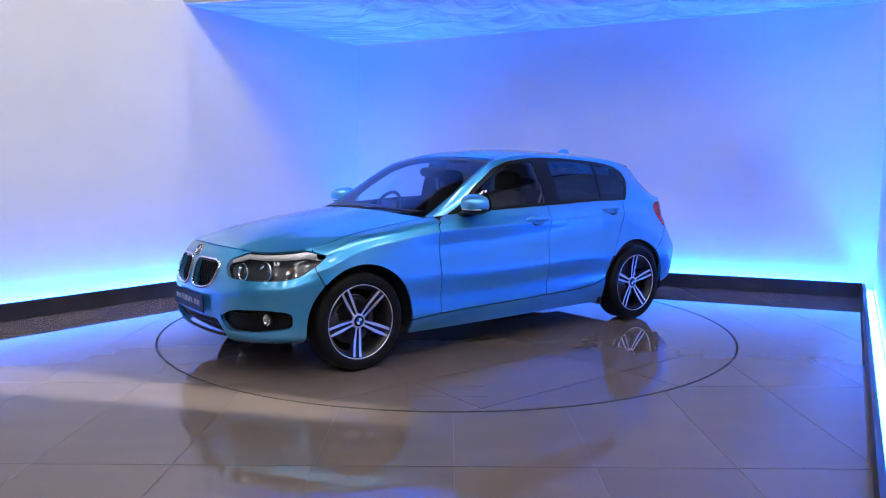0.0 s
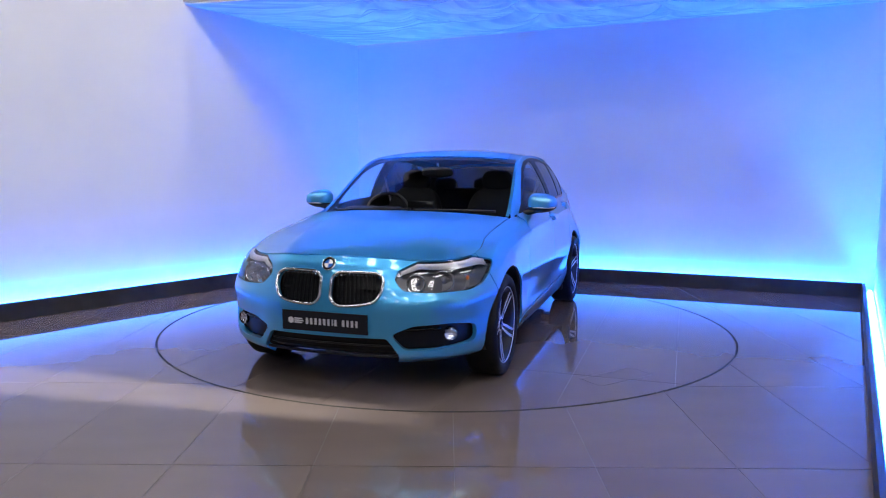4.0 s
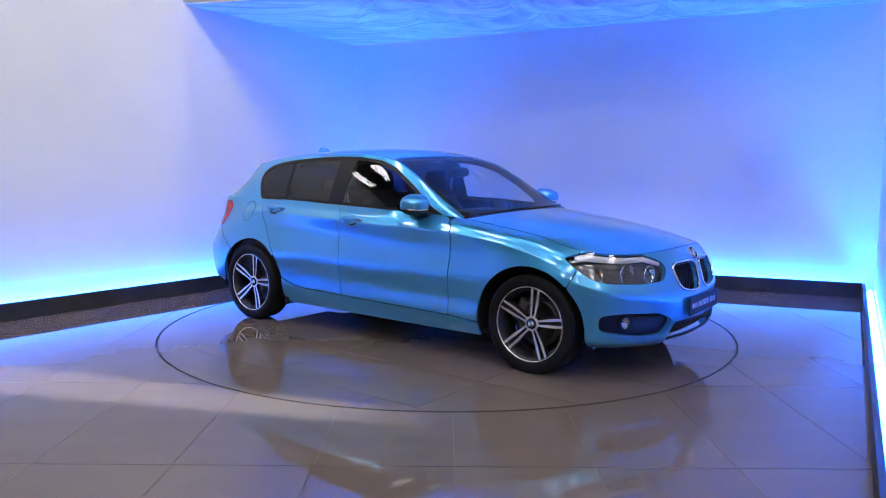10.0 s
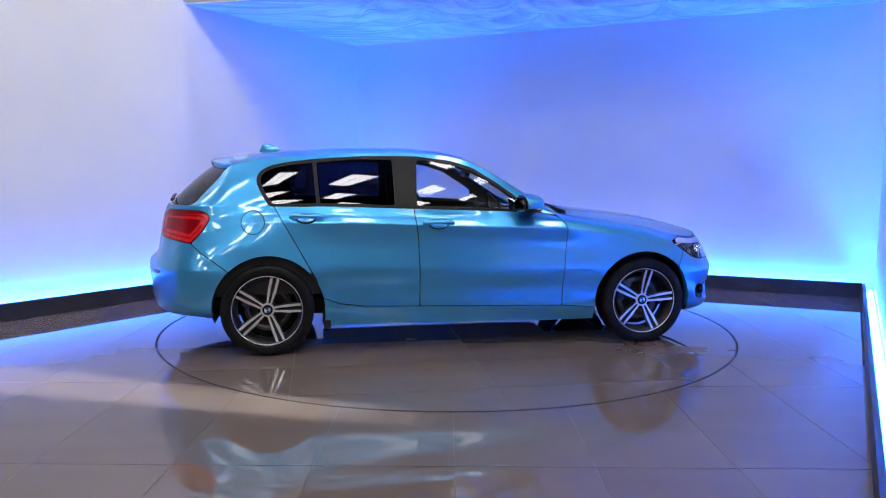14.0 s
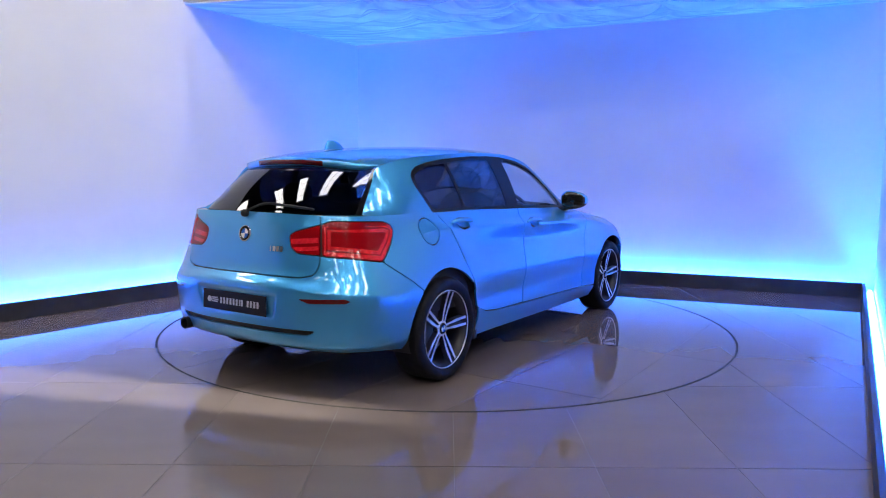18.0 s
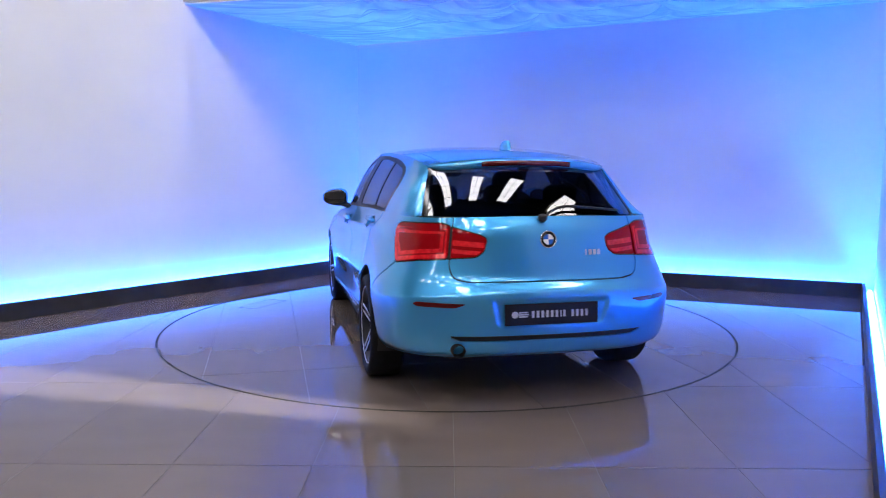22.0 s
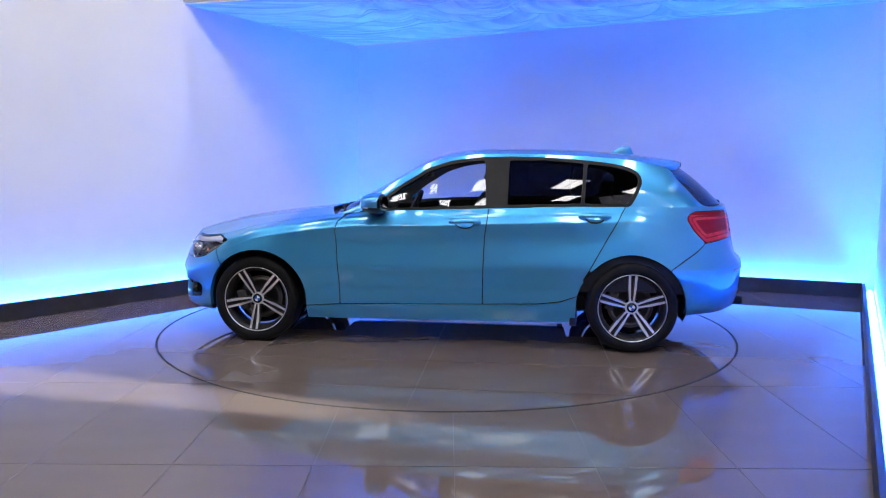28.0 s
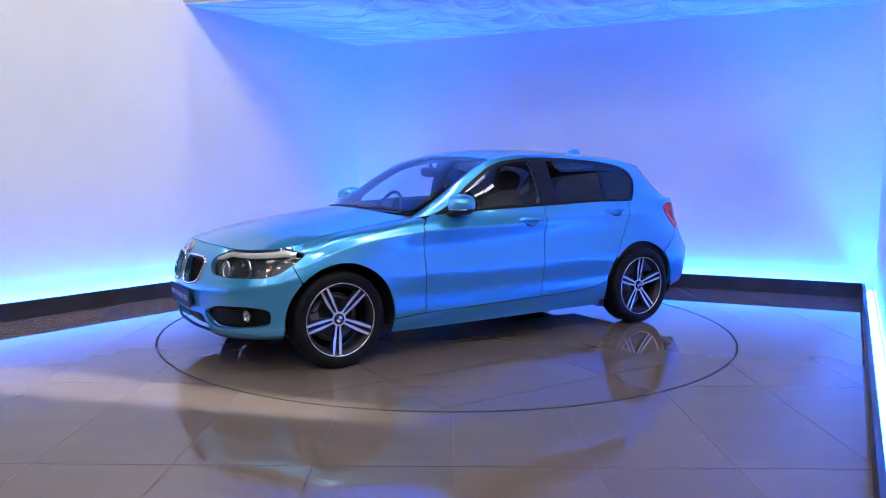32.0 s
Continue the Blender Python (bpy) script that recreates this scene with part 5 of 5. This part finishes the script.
    P, N, F = cut_panel(cw, np.linspace(-.97, .97, 60), np.linspace(.05, .62, 10), EVERYWHERE, 0)
    part("cowl", P - N * -.004, F, BLACK, car, "black plastic cowl under the windscreen")
    for y0, y1, q in ((.05, .62, .86), (-.58, .02, .80)):
        yy = np.linspace(y0, y1, 20)
        V, F = tube([top(np.array([q + .12 * (k / 19)]), np.array([y / .71]))[0] + np.array([.012, 0, .012]) for k, y in enumerate(yy)], .008, False, 6)
        part("wiper", V, F, BLACK, car)
    # roof aerial
    V, F = [], []
    prof = [(.0, .0), (.028, .034), (.055, .050), (.085, .056), (.108, .050), (.125, .0)]
    q = hermite(range(6), prof)(np.linspace(0, 5, 24))
    for x, h in q:
        for j in range(10):
            a = math.pi * j / 9
            V.append((-1.272 - x * 1.38, .027 * math.cos(a) * math.sin(math.pi * min(1, .12 + x / .16)), 1.394 - x * .09 + 1.05 * max(h, .001) * math.sin(a)**.6))
    F = [(k * 10 + j, k * 10 + j + 1, (k + 1) * 10 + j + 1, (k + 1) * 10 + j) for k in range(23) for j in range(9)]
    part("roof_aerial", V, F, PAINT, car, "blue shark-fin aerial")
    # underside
    bm = box_bm((1.96, 1.5, .05), (0, 0, .205), .01)
    add_bm(bm, box_bm((3.7, 1.0, .06), (-.02, 0, .24), .01))
    add_bm(bm, box_bm((.42, 1.25, .05), (-1.82, 0, .33), .02))
    add_bm(bm, box_bm((.26, 1.15, .05), (1.78, 0, .24), .02))
    bm_part("underbody", bm, BLACK, car, smooth=False)
    for sgn in (1, -1):
        bm_part("mud_flap", box_bm((.05, .16, .13), (-.945, sgn * .75, .232), .012), BLACK, car)
    for x in (1.345, -1.345):
        V, F = tube([(x, y, .30) for y in np.linspace(-.70, .70, 6)], .035, False, 10)
        part("axle", V, F, BLACK, car)


BRIGHT_RED = material("bright_red_bar", (0.85, 0.012, 0.02), 0.2, coat=0.5)
vary_colour(BRIGHT_RED, 45, (0.62, 0.008, 0.012), (0.92, 0.02, 0.03))
HOUSING = material("lamp_housing", (0.09, 0.09, 0.10), 0.25, metal=0.6)
LENS_GLASS = material("projector_lens", (0.2, 0.22, 0.27), 0.05, metal=0.6, coat=1.0)
MIRROR = material("mirror_glass", (0.12, 0.12, 0.13), 0.02, metal=1.0)
LINER = material("pale_headliner", (0.32, 0.31, 0.30), 0.9)


def seat(car, x, y):
    root = new("seat")
    root.parent = car
    tagged(root, "black cloth seat with a headrest")
    V, F = blob((.26, .25, .10), 3.2)
    part("cushion", moved(V, pose(x, y, .50, 0, -8, 0)), F, FABRIC, root)
    V, F = blob((.09, .245, .33), 3.2)
    part("backrest", moved(V, pose(x - .30, y, .78, 0, -16, 0)), F, FABRIC, root)
    V, F = blob((.055, .125, .085), 3.0)
    part("headrest", moved(V, pose(x - .385, y, 1.165, 0, -10, 0)), F, FABRIC, root)
    for d in (-.05, .05):
        V, F = tube([(x - .375, y + d, 1.04), (x - .385, y + d, 1.11)], .006, False, 6)
        part("headrest_post", V, F, CHROME, root)


def build_interior(car):
    seat(car, .05, .36), seat(car, .05, -.36)
    bench = new("rear_bench")
    bench.parent = car
    V, F = blob((.25, .62, .10), 4)
    part("cushion", moved(V, pose(-.86, 0, .50, 0, -6, 0)), F, FABRIC, bench)
    V, F = blob((.08, .62, .30), 4)
    part("backrest", moved(V, pose(-1.18, 0, .78, 0, -16, 0)), F, FABRIC, bench)
    for y in (-.40, 0, .40):
        V, F = blob((.045, .11, .07), 3.0)
        part("headrest", moved(V, pose(-1.28, y, 1.10, 0, -8, 0)), F, FABRIC, bench)
    bm = box_bm((.34, 1.36, .30), (.72, 0, .77), .07, seg=4)
    add_bm(bm, box_bm((.46, .24, .34), (.38, 0, .56), .04))
    add_bm(bm, box_bm((.16, .40, .07), (.60, -.36, .945), .03, seg=3))
    bm_part("dashboard", bm, TRIM, car)
    bm_part("display", box_bm((.016, .20, .10), (.565, 0, .975), .006, Matrix.Rotation(radians(-8), 4, "Y").to_4x4()), GLOSS, car)
    sw = new("steering_wheel")
    sw.parent = car
    m = pose(.36, -.36, .90, 0, 66, 0)
    V, F = tube(moved([(.183 * math.cos(a), .183 * math.sin(a), 0) for a in np.linspace(0, 2 * math.pi, 41)[:-1]], m), .014, True, 8)
    part("wheel_rim", V, F, TRIM, sw)
    V, F = blob((.075, .085, .03), 2.8)
    part("wheel_boss", moved(V, m), F, TRIM, sw)
    for a in (0.0, math.pi / 2, -math.pi / 2):
        V, F = tube(moved([(.06 * math.cos(a), .06 * math.sin(a), 0), (.18 * math.cos(a), .18 * math.sin(a), 0)], m), .012, False, 6, .6)
        part("wheel_arm", V, F, TRIM, sw)
    V, F = blob((.024, .130, .040), 3)
    part("rear_view_mirror", moved(V, pose(.17, 0, 1.235, 0, 8, 0)), F, BLACK, car)
    V, F = tube([(.14, 0, 1.25), (.17, 0, 1.30)], .012, False, 8)
    part("mirror_stem", V, F, BLACK, car)
    bm = box_bm((2.75, 1.40, .04), (-.55, 0, .34), .0)
    add_bm(bm, box_bm((.06, 1.40, .5), (.88, 0, .60)))
    add_bm(bm, box_bm((.42, 1.24, .03), (-1.62, 0, .965), .01))
    add_bm(bm, box_bm((.05, 1.2, .55), (-1.40, 0, .68)))
    bm_part("cabin_floor", bm, TRIM, car, smooth=False)
    for sgn in (1, -1):
        surf = band if sgn > 0 else mirrored(band)
        P, N, F = cut_panel(surf, np.linspace(sx(.80), sx(-1.75), 60), np.linspace(.25, 1, 14), EVERYWHERE, 0)
        N = N if sgn > 0 else -N
        part("door_card", P - N * .055, F if sgn > 0 else F[:, ::-1], TRIM, car)
        fs = (lambda q, v: flank(q, v)) if sgn > 0 else mirrored(flank)
        panes = [poly_xz(p) for p in (FRONT_PANE, REAR_PANE, QUARTER_PANE)]
        P, N, F = cut_panel(fs, np.linspace(.5, 12, 160), np.linspace(0, 1, 40), inside(*[outside(p) for p in panes]), 0)
        N = N if sgn > 0 else -N
        part("pillar_trim", P - N * .022, F if sgn > 0 else F[:, ::-1], PILLAR, car)
        V, F = tube([(-.42, sgn * .70, 1.20), (-.40, sgn * .60, .85), (-.36, sgn * .56, .60)], .012, False, 6, .3)
        part("seat_belt", V, F, LINER, car)
    P, N, F = cut_panel(lambda e, q: top(q, e), np.linspace(-.96, .96, 30), np.linspace(4.66, 9.9, 40), EVERYWHERE, 0)
    part("headliner", P - N * .03, F[:, ::-1], LINER, car)
# ---- assembly ----
car = new("car")
tagged(car, "light blue metallic five-door hatchback on a turntable", "car")
build_body(car)
build_cabin(car)
for wx, wy, tn in ((1.345, .758, 11), (1.345, -.758, -28), (-1.345, .785, -18), (-1.345, -.785, -32)):
    build_wheel(car, wx, wy, tn)
build_details(car)
build_interior(car)


def heading(t):
    """The car's heading in degrees: the turntable starts, runs evenly and slows to a stop."""
    return float(hermite([-1, 0, .5, 1.0, 1.5, 2.0, 2.5, 3.0, 3.5, 5.5, 10.0, 14.5, 20.0, 25.0, 29.0, 30.0, 30.5, 31.0, 31.5, 32.0],
                         [-141.85, -141.75, -141.1, -139.3, -136.0, -131.0, -125.35, -119.55, -113.75, -90.35, -37.45, 15.4, 80.2, 139.0, 186.2, 198.0, 203.4, 208.1, 211.4, 212.85])(t)[0])


def motions():
    rows, disc = [], []
    for k in range(65):
        t = k / 2
        turn = Matrix.Rotation(radians(heading(t)), 4, "Z")
        rows.append((t, turn @ BODY))
        disc.append((t, turn))
    walk(car, rows)
    walk(turntable, disc)


motions()
